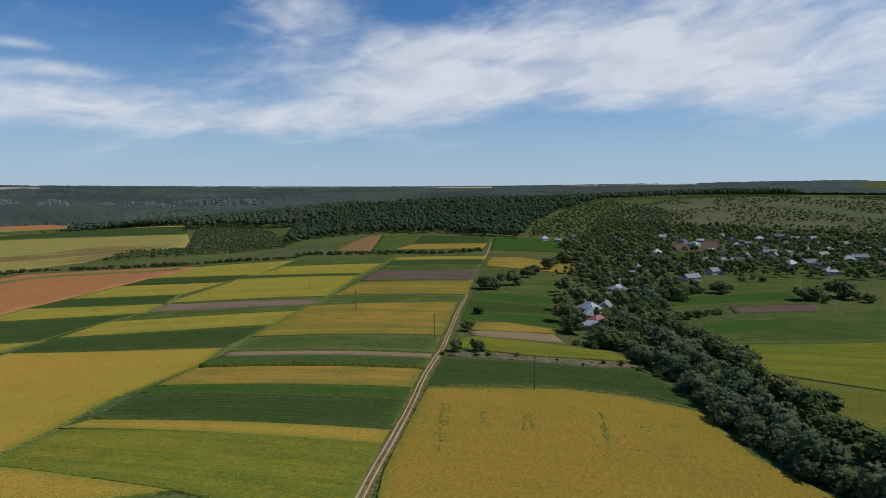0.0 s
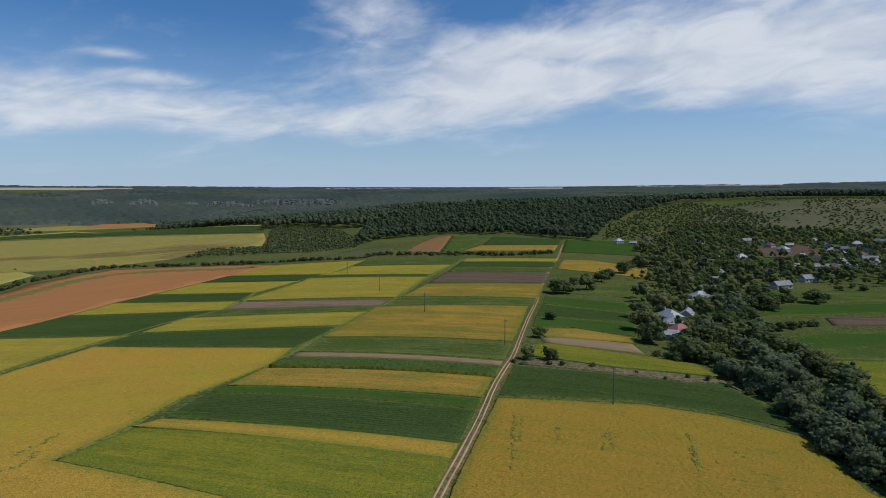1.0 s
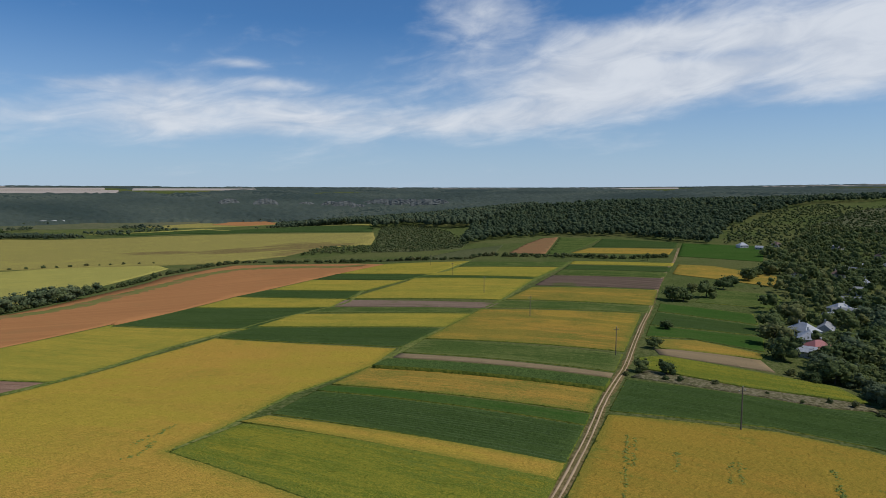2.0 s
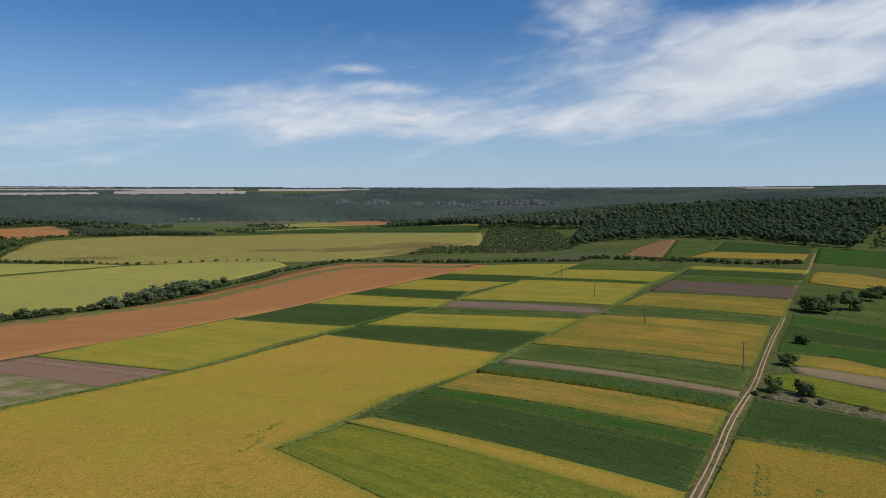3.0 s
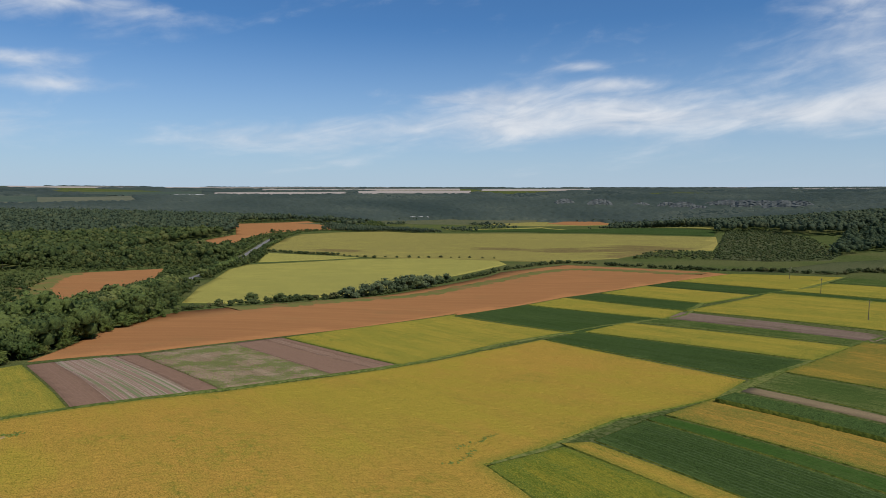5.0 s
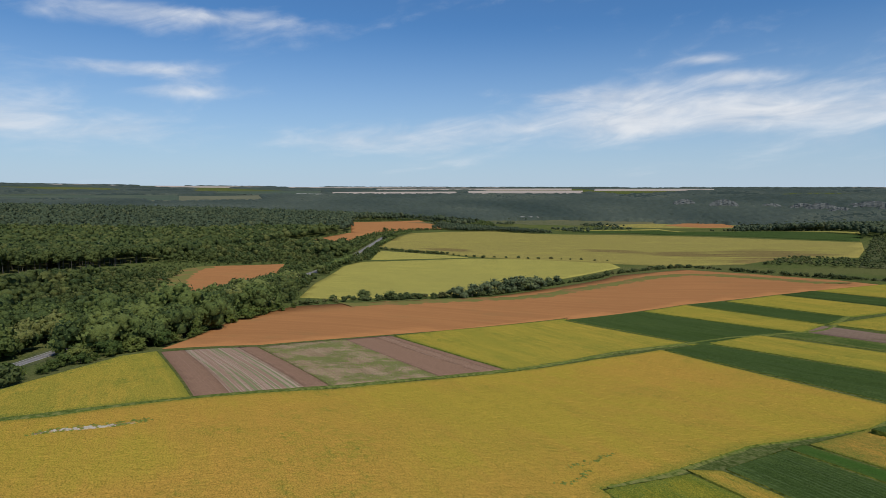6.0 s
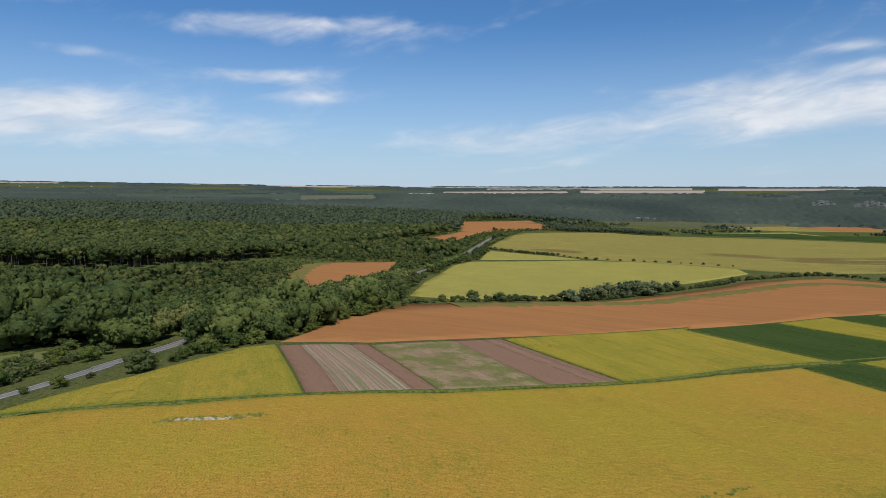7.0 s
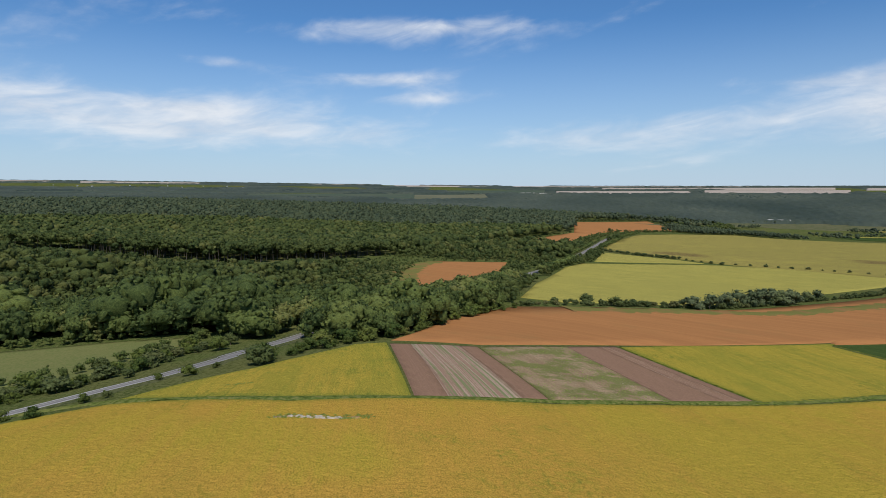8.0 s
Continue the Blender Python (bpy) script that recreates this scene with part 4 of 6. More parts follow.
HIGHWAY = [(-168.6, -40.1), (-171.2, -27.8), (-172.9, -13.6), (-176.0, -3.6), (-181.9, 7.3), (-192.4, 19.8), (-215.7, 35.5), (-230.6, 43.7), (-301.3, 103.4), (-350.5, 159.1), (-459.7, 275.0), (-516.1, 331.7), (-629.2, 452.9), (-776.8, 602.2), (-883.7, 713.5), (-971.8, 817.5)]
HEDGE = [(-305.7, 193.2), (-305.2, 224.6), (-300.2, 260.9), (-293.4, 293.4), (-288.5, 339.3), (-300.0, 422.8), (-302.6, 507.9), (-307.7, 535.1), (-276.1, 614.7), (-207.2, 599.2), (-130.4, 577.4), (-72.9, 572.2), (-29.9, 565.1), (-13.3, 591.6), (19.5, 579.9), (61.7, 569.6), (111.7, 553.6), (155.0, 570.3)]


# ---------------------------------------------------------------- tracks and roads
def make_track():
    bed = ribbon("dirt_track", TRACK, 2.6, M_VERGE, 0.12, ragged=1.0)
    tagged(bed, "two-rut dirt track with a grassy middle running between fields", "dirt track", kind="structure")
    for side in (-0.5, 0.5):
        rut = ribbon("wheel_rut", TRACK, 0.5, M_TRACK, 0.2, ragged=0.25, shift=side)
        rut.parent = bed


def make_highway():
    road = ribbon("asphalt_road", HIGHWAY, 7.4, M_ASPHALT, 0.35)
    tagged(road, "grey two-lane asphalt road with white edge lines", "road", kind="structure")
    for side in (-3.2, 0.0, 3.2):
        stripe = ribbon("road_line", HIGHWAY, 0.13, M_PAINT, 0.42, shift=side)
        stripe.parent = road
    verge = ribbon("road_verge", HIGHWAY, 15.0, M_SCRUB, 0.22, ragged=3.0)
    tagged(verge, "dry grassy verge along the asphalt road", "verge", kind="structure")


make_track()
make_highway()
tagged(ribbon("weedy_margin", [(-290.0, 215.0), (-281.0, 255.0), (-275.0, 300.0), (-264.0, 345.0), (-268.0, 415.0), (-266.0, 490.0), (-262.0, 530.0), (-244.0, 560.0), (-205.0, 563.0), (-152.0, 547.0), (-120.0, 543.0)], 17.0, M_REDWEEDS, 0.6, ragged=10.0), "green weeds spreading into a bare red brown field", "weeds", kind="stuff")
tagged(ribbon("weedy_margin", [(-396.0, 156.0), (-460.0, 184.0), (-526.0, 211.0), (-606.0, 254.0), (-637.0, 284.0)], 22.0, M_REDWEEDS, 0.6, ragged=8.0), "dry green weeds along a red brown field by the woods", "weeds", kind="stuff")
tagged(ribbon("grassy_lane", LANE_MID, 4.0, M_LANE, 0.2, ragged=1.5), "green grassy lane between field strips", "lane", kind="structure")
tagged(ribbon("grassy_lane", LANE_WEST, 3.2, M_LANE, 0.3, ragged=1.5), "green grassy lane along the large soybean field", "lane", kind="structure")


# ---------------------------------------------------------------- trees
def lump(rng, rings=3, sides=6, rough=0.3):
    """A small uneven rounded lump, as triangles."""
    verts, faces = [(0, 0, 1.0)], []
    for i in range(1, rings):
        for j in range(sides):
            a, b = math.pi * i / rings, 2 * math.pi * (j + 0.5 * (i % 2)) / sides
            k = 1.0 + rough * (rng.random() - 0.5)
            verts.append((math.sin(a) * math.cos(b) * k, math.sin(a) * math.sin(b) * k, math.cos(a) * k))
    verts.append((0, 0, -0.8))
    for j in range(sides):
        faces.append((0, 1 + j, 1 + (j + 1) % sides))
    for i in range(rings - 2):
        for j in range(sides):
            a, b = 1 + i * sides + j, 1 + i * sides + (j + 1) % sides
            faces += [(a, a + sides, b), (b, a + sides, b + sides)]
    base, last = 1 + (rings - 2) * sides, len(verts) - 1
    for j in range(sides):
        faces.append((base + j, last, base + (j + 1) % sides))
    return np.array(verts), np.array(faces)


def crown_shape(seed, leaves_n, lobes=7, wide=0.34, bottom=0.2, top=1.0, leaf=0.06, core=True, core_rings=3, core_sides=6, tufts=0):
    """The crown of a tree of height 1: lobes of leaf sprays over a lumpy core, open between the lobes."""
    rng = np.random.default_rng(seed)
    mid, half = (bottom + top) / 2, (top - bottom) / 2
    vs, fs, n = [], [], 0
    centres, sizes = [], []
    for k in range(lobes):
        a, h = 2 * math.pi * k * 0.618 + rng.random(), rng.uniform(-0.5, 0.42)
        reach = wide * 0.66 * math.sqrt(max(0.05, 1 - h * h)) * rng.uniform(0.75, 1.1)
        if k == 0:
            reach, h = wide * 0.15 * rng.random(), 0.36
        centres.append((reach * math.cos(a), reach * math.sin(a), mid + h * half))
        sizes.append(wide * rng.uniform(0.5, 0.72))
    for c, s in zip(centres, sizes):
        if core:
            v, f = lump(rng, core_rings, core_sides)
            vs.append(v * (s * 0.72, s * 0.72, s * 0.66) + c)
            fs.append(f + n)
            n += len(v)
        # tufts of foliage bulging from the lobe, the upper ones larger
        for q in range(tufts):
            h = 1.0 - 1.45 * (q + rng.random()) / tufts
            a = 2.4 * q + rng.random()
            flat = math.sqrt(max(0.05, 1 - h * h))
            v, f = lump(rng, 3, 4, 0.9)
            w = s * rng.uniform(0.26, 0.46)
            vs.append(v * (w, w, w * rng.uniform(0.65, 1.0)) + np.array(c) + np.array((flat * math.cos(a), flat * math.sin(a), h)) * s * rng.uniform(0.6, 0.84))
            fs.append(f + n)
            n += len(v)
    # sprays of leaves lying over the lobes like shingles, the outer ones loose
    for _ in range(leaves_n):
        k = rng.integers(lobes)
        d = rng.normal(size=3)
        d[2] = abs(d[2]) * 0.9 - 0.35
        d /= np.linalg.norm(d)
        p = np.array(centres[k]) + d * sizes[k] * rng.uniform(0.72, 1.12)
        face = d + rng.normal(size=3) * 0.45
        side = np.cross(face, rng.normal(size=3))
        side /= np.linalg.norm(side)
        up = np.cross(side, face)
        up /= np.linalg.norm(up) + 1e-6
        q = leaf * rng.uniform(0.6, 1.4)
        vs.append(np.array([p - side * q, p + up * q * 0.8, p + side * q, p - up * q * 0.7]))
        fs.append(np.array([(0, 1, 2), (0, 2, 3)]) + n)
        n += 4
    return np.concatenate(vs), np.concatenate(fs)


def trunk_shape(seed, height=0.45, thick=0.03, limbs=5, wide=0.25, sides=6, lean=0.04):
    """A tapered trunk with limbs, for a tree of height 1."""
    rng = np.random.default_rng(seed)
    vs, fs, n = [], [], 0

    def stem(a, b, ra, rb):
        nonlocal n
        a, b = np.array(a, float), np.array(b, float)
        d = (b - a) / np.linalg.norm(b - a)
        s = np.cross(d, (0.3, 0.9, 0.1))
        s /= np.linalg.norm(s)
        u = np.cross(d, s)
        for p, r in ((a, ra), ((a + b) / 2 + rng.normal(size=3) * 0.008, (ra + rb) / 2), (b, rb)):
            for j in range(sides):
                w = 2 * math.pi * j / sides
                vs.append(p + (s * math.cos(w) + u * math.sin(w)) * r)
        for i in range(2):
            for j in range(sides):
                p, q = n + i * sides + j, n + i * sides + (j + 1) % sides
                fs.extend([(p, q, q + sides), (p, q + sides, p + sides)])
        n += 3 * sides

    tip = (rng.normal() * lean, rng.normal() * lean, height)
    stem((0, 0, -0.03), tip, thick, thick * 0.6)
    for k in range(limbs):
        w = 2 * math.pi * k / limbs + rng.random()
        z = height * rng.uniform(0.55, 1.0)
        stem((tip[0] * z / height, tip[1] * z / height, z), (wide * math.cos(w) * rng.uniform(0.5, 1), wide * math.sin(w) * rng.uniform(0.5, 1), z + rng.uniform(0.15, 0.35)), thick * 0.45, thick * 0.15)
    return np.array(vs), np.array(fs)


def tree_kind(name, label, category, seed, leaf_mat, crown, trunk):
    """One tree of height 1 with its crown and trunk, kept as the model for its copies."""
    ob = new(name)
    v, f = crown_shape(seed, **crown)
    me = mesh_of("crown", v, f, [leaf_mat], tones=np.zeros(len(v)), smooth=True)
    c = new("crown", me)
    c.parent = ob
    v, f = trunk_shape(seed, **trunk)
    t = new("trunk", mesh_of("trunk", v, f, [M_BARK], smooth=True))
    t.parent = ob
    return tagged(ob, label, category)


models = {}


def plant(kind, x, y, height, group="", wide=1.0, label=""):
    """Stands a tree of that kind on the ground."""
    make, *variants = KINDS[kind]
    seed = variants[random.randrange(len(variants))]
    turn, z = random.uniform(0, 360), ground_z(x, y)
    s = Matrix.Diagonal((height * wide, height * wide, height, 1))
    if (kind, seed) not in models:
        ob = models[kind, seed] = make(seed)
    else:
        ob = copy_thing(models[kind, seed], Matrix())
    ob.matrix_basis = pose(x, y, z - 0.05, 0, 0, turn) @ s
    return tagged(ob, label, group=group)


KINDS = {
    "round": (lambda s: tree_kind("tree", "round dark green broadleaf tree at a field edge", "tree", s, M_LEAF_ROUND, dict(leaves_n=330, lobes=7, wide=0.48, bottom=-0.18, leaf=0.042, tufts=2), dict(height=0.4, thick=0.03)), 1, 2, 3, 4),
    "shrub": (lambda s: tree_kind("shrub", "low dense green shrub", "shrub", s, M_LEAF_HEDGE, dict(leaves_n=200, tufts=4, lobes=5, wide=0.6, bottom=-0.05, leaf=0.075), dict(height=0.3, thick=0.03)), 11, 12, 13),
    "fresh": (lambda s: tree_kind("tree", "fresh green roadside tree", "tree", s, M_LEAF_FRESH, dict(leaves_n=330, lobes=6, wide=0.44, bottom=-0.15, leaf=0.045, tufts=2), dict(height=0.4, thick=0.025)), 21, 22, 23),
    "willow": (lambda s: tree_kind("willow_tree", "grey green willow in a dense belt", "tree", s, M_LEAF_WILLOW, dict(leaves_n=330, lobes=6, wide=0.46, bottom=-0.04, leaf=0.045, tufts=2), dict(height=0.4, thick=0.03)), 31, 32, 33),
    "poplar": (lambda s: tree_kind("poplar_tree", "narrow upright dark green tree", "tree", s, M_LEAF_ROUND, dict(leaves_n=500, lobes=7, wide=0.2, bottom=0.06, leaf=0.045), dict(height=0.5, thick=0.025, wide=0.1)), 41, 42),
}


def scatter(name, label, shapes, xs, ys, heights, mat, seed, wide=(0.85, 1.2), sink=0.0):
    """Many trees in one mesh, each turned, sized and toned in its own way."""
    rng = np.random.default_rng(seed)
    zs = terrain(xs, ys) - sink
    vs, fs, ts, n = [], [], [], 0
    which = rng.integers(len(shapes), size=len(xs))
    turn, w, tone = rng.uniform(0, 2 * np.pi, len(xs)), rng.uniform(*wide, len(xs)) * heights, rng.random(len(xs)) * 0.6
    drift = np.array([noise.noise((p * 0.013, q * 0.013, 2.0)) for p, q in zip(xs, ys)])
    tone = np.clip(1.15 * tone + 0.1 + 0.75 * drift, 0, 0.999)
    for k, (v, f) in enumerate(shapes):
        m = which == k
        c, s = np.cos(turn[m])[:, None], np.sin(turn[m])[:, None]
        x = (v[None, :, 0] * c - v[None, :, 1] * s) * w[m][:, None] + xs[m][:, None]
        y = (v[None, :, 0] * s + v[None, :, 1] * c) * w[m][:, None] + ys[m][:, None]
        z = v[None, :, 2] * heights[m][:, None] + zs[m][:, None]
        vs.append(np.stack([x, y, z], -1).reshape(-1, 3))
        fs.append((f[None] + (np.arange(m.sum()) * len(v))[:, None, None]).reshape(-1, 3) + n)
        ts.append(np.repeat(tone[m], len(v)))
        n += m.sum() * len(v)
    ob = new(name, mesh_of(name, np.concatenate(vs), np.concatenate(fs), [mat], np.concatenate(ts), smooth=True))
    return tagged(ob, label, "woods", kind="stuff")


def spots(poly, gap, seed, near=0.0, far=1e9, away=(), keep=1.0):
    """Uneven spots about gap apart within a polygon, between two distances from the middle of the ridge, outside other polygons."""
    rng = np.random.default_rng(seed)
    x0, x1 = min(p[0] for p in poly), max(p[0] for p in poly)
    y0, y1 = min(p[1] for p in poly), max(p[1] for p in poly)
    x0, x1, y0, y1 = max(x0, -far), min(x1, far), max(y0, -far), min(y1, far)
    mx, my, half = (x0 + x1) / 2, (y0 + y1) / 2, math.hypot(x1 - x0, y1 - y0) / 2
    ux, uy = mx * 0.83 + my * 0.56, my * 0.83 - mx * 0.56
    gx, gy = np.meshgrid(np.arange(ux - half, ux + half, gap), np.arange(uy - half, uy + half, gap))
    gx[1::2] += gap / 2
    gx, gy = gx * 0.83 - gy * 0.56, gx * 0.56 + gy * 0.83  # the grid stands askew to the plan
    x = (gx + rng.uniform(-0.62, 0.62, gx.shape) * gap).ravel()
    y = (gy + rng.uniform(-0.62, 0.62, gy.shape) * gap).ravel()
    r = np.hypot(x, y)
    ok = inside(x, y, poly) & (r >= near) & (r < far) & (rng.random(x.shape) < keep)
    for p in away:
        ok &= ~inside(x, y, p)
    ok &= off_line(x, y, HIGHWAY) > 9.0
    return x[ok], y[ok]


WEST_WOODS = [(-245.6, -53.3), (-283.5, -64.0), (-310.6, -45.2), (-301.1, 24.5), (-269.6, 47.5), (-246.4, 70.2), (-227.7, 93.5), (-270.5, 138.0), (-298.1, 183.5), (-366.3, 229.9), (-483.0, 305.5), (-596.6, 426.2), (-759.0, 599.1), (-959.3, 820.9), (-1060.1, 1082.6), (-1158.9, 1336.9), (-1275.5, 1447.4), (-1479.5, 1237.0), (-1764.6, 769.9), (-2016.9, -4.2), (-1968.7, -413.4), (-1921.4, -587.4)]
TALL_WOODS = [(-862.5, -251.2), (-812.6, -157.5), (-809.5, -88.2), (-689.9, -38.2), (-595.6, 60.2), (-661.0, 173.4), (-729.3, 267.2), (-821.5, 385.4), (-930.4, 568.9), (-1018.2, 738.7), (-1391.6, 1004.4), (-1439.3, 1299.0), (-1178.8, 1221.7), (-1275.5, 1447.4), (-1479.5, 1237.0), (-1764.6, 769.9), (-2016.9, -4.2), (-1968.7, -413.4), (-1921.4, -587.4)]
EAST_WOODS = [(-41.9, 725.3), (-10.6, 810.5), (68.7, 857.7), (166.6, 828.1), (215.9, 733.0), (241.1, 706.6), (323.4, 900.8), (454.6, 1074.4), (602.1, 1212.4), (801.1, 1103.5), (959.8, 1073.2), (1099.3, 1230.4), (939.3, 1295.2), (602.6, 1428.1), (284.3, 1421.9), (82.4, 1347.5), (6.5, 1180.0), (-37.0, 1019.3)]
BACK_WOODS = [(-220.2, 1057.3), (-140.6, 1050.6), (-60.6, 1018.2), (-37.0, 1019.3), (6.5, 1180.0), (82.4, 1347.5), (105.4, 1496.3), (-139.8, 1794.6), (-488.8, 1732.4), (-614.7, 1638.5), (-406.3, 1391.9), (-297.9, 1214.0)]
SPUR = [(-216.2, 1128.5), (-151.0, 1128.0), (-76.3, 975.7), (-35.4, 774.3), (-40.1, 692.5), (-89.3, 664.4), (-193.2, 680.3), (-224.9, 670.3), (-225.6, 769.9), (-158.8, 766.8), (-185.5, 939.4)]
VILLAGE = [(136.1, 353.3), (234.6, 540.2), (294.4, 648.3), (418.0, 864.1), (459.9, 792.1), (518.6, 714.9), (582.7, 577.8), (619.8, 499.2), (405.7, 322.6), (339.2, 331.4), (307.8, 365.9), (234.8, 364.0), (191.4, 323.7), (152.3, 260.7), (131.3, 223.6), (102.7, 210.2), (114.1, 258.3)]
HILL_SCRUB = [(418.0, 864.1), (584.2, 1049.4), (774.3, 1127.2), (942.9, 1028.5), (1409.0, 1150.5), (639.7, 515.6), (581.2, 628.5), (536.6, 740.1), (466.7, 804.0)]
SLOPE = [(255.2, 718.6), (330.6, 897.7), (462.2, 1069.1), (591.5, 1169.1), (592.0, 1003.6), (533.4, 801.3), (431.6, 752.6), (357.2, 715.1), (283.2, 637.5), (291.3, 685.2)]
HOUSE_SPOTS = [(125.2, 259.2, 5.3), (119.6, 243.4, 6.5), (114.6, 227.6, 4.2), (137.5, 266.8, 4.4), (168.9, 314.7, 4.5), (167.0, 306.0, 4.4), (156.0, 297.5, 4.3), (189.2, 339.5, 4.9), (107.2, 221.2, 3.2), (212.2, 454.1, 4.6), (262.0, 478.4, 5.8)] + [(233.6, 413.0, 3.4), (256.6, 402.3, 3.7), (278.2, 421.8, 3.9), (245.3, 358.1, 3.4), (282.6, 384.5, 3.2), (418.3, 539.7, 5.1), (421.2, 523.5, 4.9), (421.6, 508.9, 6.4), (407.9, 481.6, 5.1), (371.5, 431.5, 5.0), (363.6, 404.8, 3.9), (413.5, 595.7, 4.9), (393.5, 597.8, 4.9), (452.8, 486.8, 4.7), (435.4, 449.8, 4.8), (356.5, 359.2, 3.9), (403.6, 403.0, 3.9), (492.5, 516.9, 4.4), (507.8, 562.2, 4.8), (510.7, 589.2, 5.0), (456.2, 617.5, 4.5), (467.7, 582.6, 4.3), (341.9, 575.0, 4.1), (341.8, 646.9, 4.6), (511.3, 507.3, 4.4), (426.3, 413.2, 4.5), (500.8, 464.5, 4.6), (420.6, 379.2, 3.8), (371.9, 471.3, 4.0), (333.1, 440.9, 3.7)] + [(259.5, 671.9, 4.6), (269.9, 654.8, 4.5), (298.7, 681.9, 4.1), (396.9, 645.0, 4.6), (401.6, 624.3, 4.5), (384.4, 562.3, 4.1), (371.0, 516.2, 4.3), (369.2, 493.7, 4.1), (444.1, 582.4, 4.2), (437.7, 552.6, 4.6), (475.0, 579.0, 4.9), (450.3, 536.7, 4.5), (466.3, 529.5, 4.5), (463.8, 505.7, 4.3), (521.3, 555.0, 4.7), (469.3, 479.5, 4.1), (423.1, 476.1, 4.6), (413.6, 449.6, 4.3), (386.6, 408.6, 4.4), (383.4, 392.1, 4.2), (392.7, 456.7, 4.4), (367.5, 452.0, 4.3), (341.9, 439.0, 4.1), (315.3, 444.4, 3.7), (264.5, 451.1, 3.7), (307.9, 507.2, 4.1), (287.4, 510.3, 4.1), (240.8, 452.9, 4.1), (207.9, 377.8, 3.9), (447.9, 424.2, 4.2), (496.3, 444.2, 4.4), (461.9, 398.7, 4.0)] + [(-1960.1, 1200.5, 7.5), (-1893.9, 1192.1, 7.3), (-1975.4, 1271.7, 7.7), (-1892.6, 1246.2, 7.5), (-1816.1, 1219.3, 7.3), (-1909.8, 1307.2, 7.7), (-1831.4, 1282.3, 7.5), (-1872.0, 1336.4, 7.7), (-1778.6, 1303.2, 7.5), (-1815.0, 1360.5, 7.7), (-1792.3, 1172.7, 7.1), (-1737.6, 1205.0, 7.1), (-1688.5, 1225.3, 7.0), (-1559.1, 1552.7, 7.8), (-1529.9, 1566.4, 7.8), (-2389.3, 1339.1, 8.7), (-947.1, 1904.5, 7.8), (-939.6, 1924.8, 7.9), (-764.3, 2048.0, 7.9), (-739.8, 2037.8, 7.9)]
for k in range(16):
    bear, far_off = 83.0 + 1.15 * k + 0.5 * math.sin(7.0 * k), 3950 + 160 * math.sin(3.7 * k)
    HOUSE_SPOTS.append((-far_off * math.sin(radians(bear)), far_off * math.cos(radians(bear)), 7.5))
CLEARED = list(FIELD_PLAN)

near_crowns = [crown_shape(100 + k, 250, 8, 0.48, 0.02, 0.97, 0.04, True, 3, 6, 2) for k in range(7)]
tall_crowns = [crown_shape(120 + k, 50, 4, 0.3, 0.26, 0.97, 0.05, True, 3, 5, 2) for k in range(5)]
mid_crowns = [crown_shape(140 + k, 22, 3, 0.52, 0.05, 0.95, 0.075, True, 3, 5, 1) for k in range(7)]
far_crowns = [crown_shape(160 + k, 3, 1, 0.8, 0.2, 0.9, 0.12, True, 3, 5, 2) for k in range(6)]
far_scrub = [crown_shape(180 + k, 8, 2, 0.6, 0.0, 1.0, 0.12, True, 3, 5) for k in range(5)]


def heights(n, lo, hi, seed):
    return np.random.default_rng(seed).uniform(lo, hi, n)


WOOD_EDGE = [(-914.9, -385.2), (-812.6, -157.5), (-809.5, -88.2), (-689.9, -38.2), (-595.6, 60.2), (-661.0, 173.4), (-696.5, 221.4)]
ENCLOSED = [(-378.0, 143.3), (-527.8, 206.8), (-613.2, 252.7), (-647.0, 282.7), (-627.1, 367.4), (-463.8, 265.4), (-440.2, 238.6), (-393.7, 176.6), (-378.0, 143.3)]
ENCLOSED_FAR = [(-911.5, 561.0), (-1007.1, 730.8), (-1342.5, 969.4), (-1409.9, 1272.8), (-1104.1, 1118.4), (-932.7, 695.2), (-838.4, 593.2), (-911.5, 561.0)]


def young(gap, seed, near, far, lo, hi):
    """Young woods: lower towards the edge of the old wood, with a clear strip before it, and uneven in height."""
    x, y = spots(WEST_WOODS, gap, seed, near, far, CLEARED + [TALL_WOODS])
    d = off_line(x, y, WOOD_EDGE)
    ok = d > 22
    x, y, d = x[ok], y[ok], d[ok]
    swell = np.array([noise.noise((p * 0.02, q * 0.02, 9.0)) for p, q in zip(x, y)])
    h = heights(len(x), lo, hi, seed + 1) * (1 + 0.4 * swell) * np.where(heights(len(x), 0, 1, seed + 2) < 0.1, 1.4, 1.0)
    fringe = np.minimum(off_line(x, y, ENCLOSED), off_line(x, y, ENCLOSED_FAR))
    return x, y, h * np.clip(0.25 + (d - 22) / 130, 0.3, 1.0) * np.clip(0.3 + fringe / 110, 0.35, 1.0)


x, y, h = young(7.8, 1, 0, 370, 9.0, 16.0)
scatter("young_woods", "dense young green broadleaf woods beside the road", near_crowns, x, y, h, M_LEAF_YOUNG, 3, (0.85, 1.25))
x, y, h = young(9.2, 4, 370, 2600, 8.0, 14.0)
scatter("young_woods", "dense green woods in the valley", mid_crowns, x, y, h, M_LEAF, 6, (1.0, 1.35))
x, y = spots(TALL_WOODS, 9.0, 7, 0, 900, CLEARED)
d = off_line(x, y, WOOD_EDGE)
deep = (d > 45) & (np.hypot(x, y) < 800)
scatter("oak_wood", "closed canopy of dark oak wood", mid_crowns, x[deep], y[deep], heights(deep.sum(), 16, 22, 50), M_LEAF, 51, (0.85, 1.15))
x, y = x[d <= 45], y[d <= 45]
h = heights(len(x), 17, 23, 8)
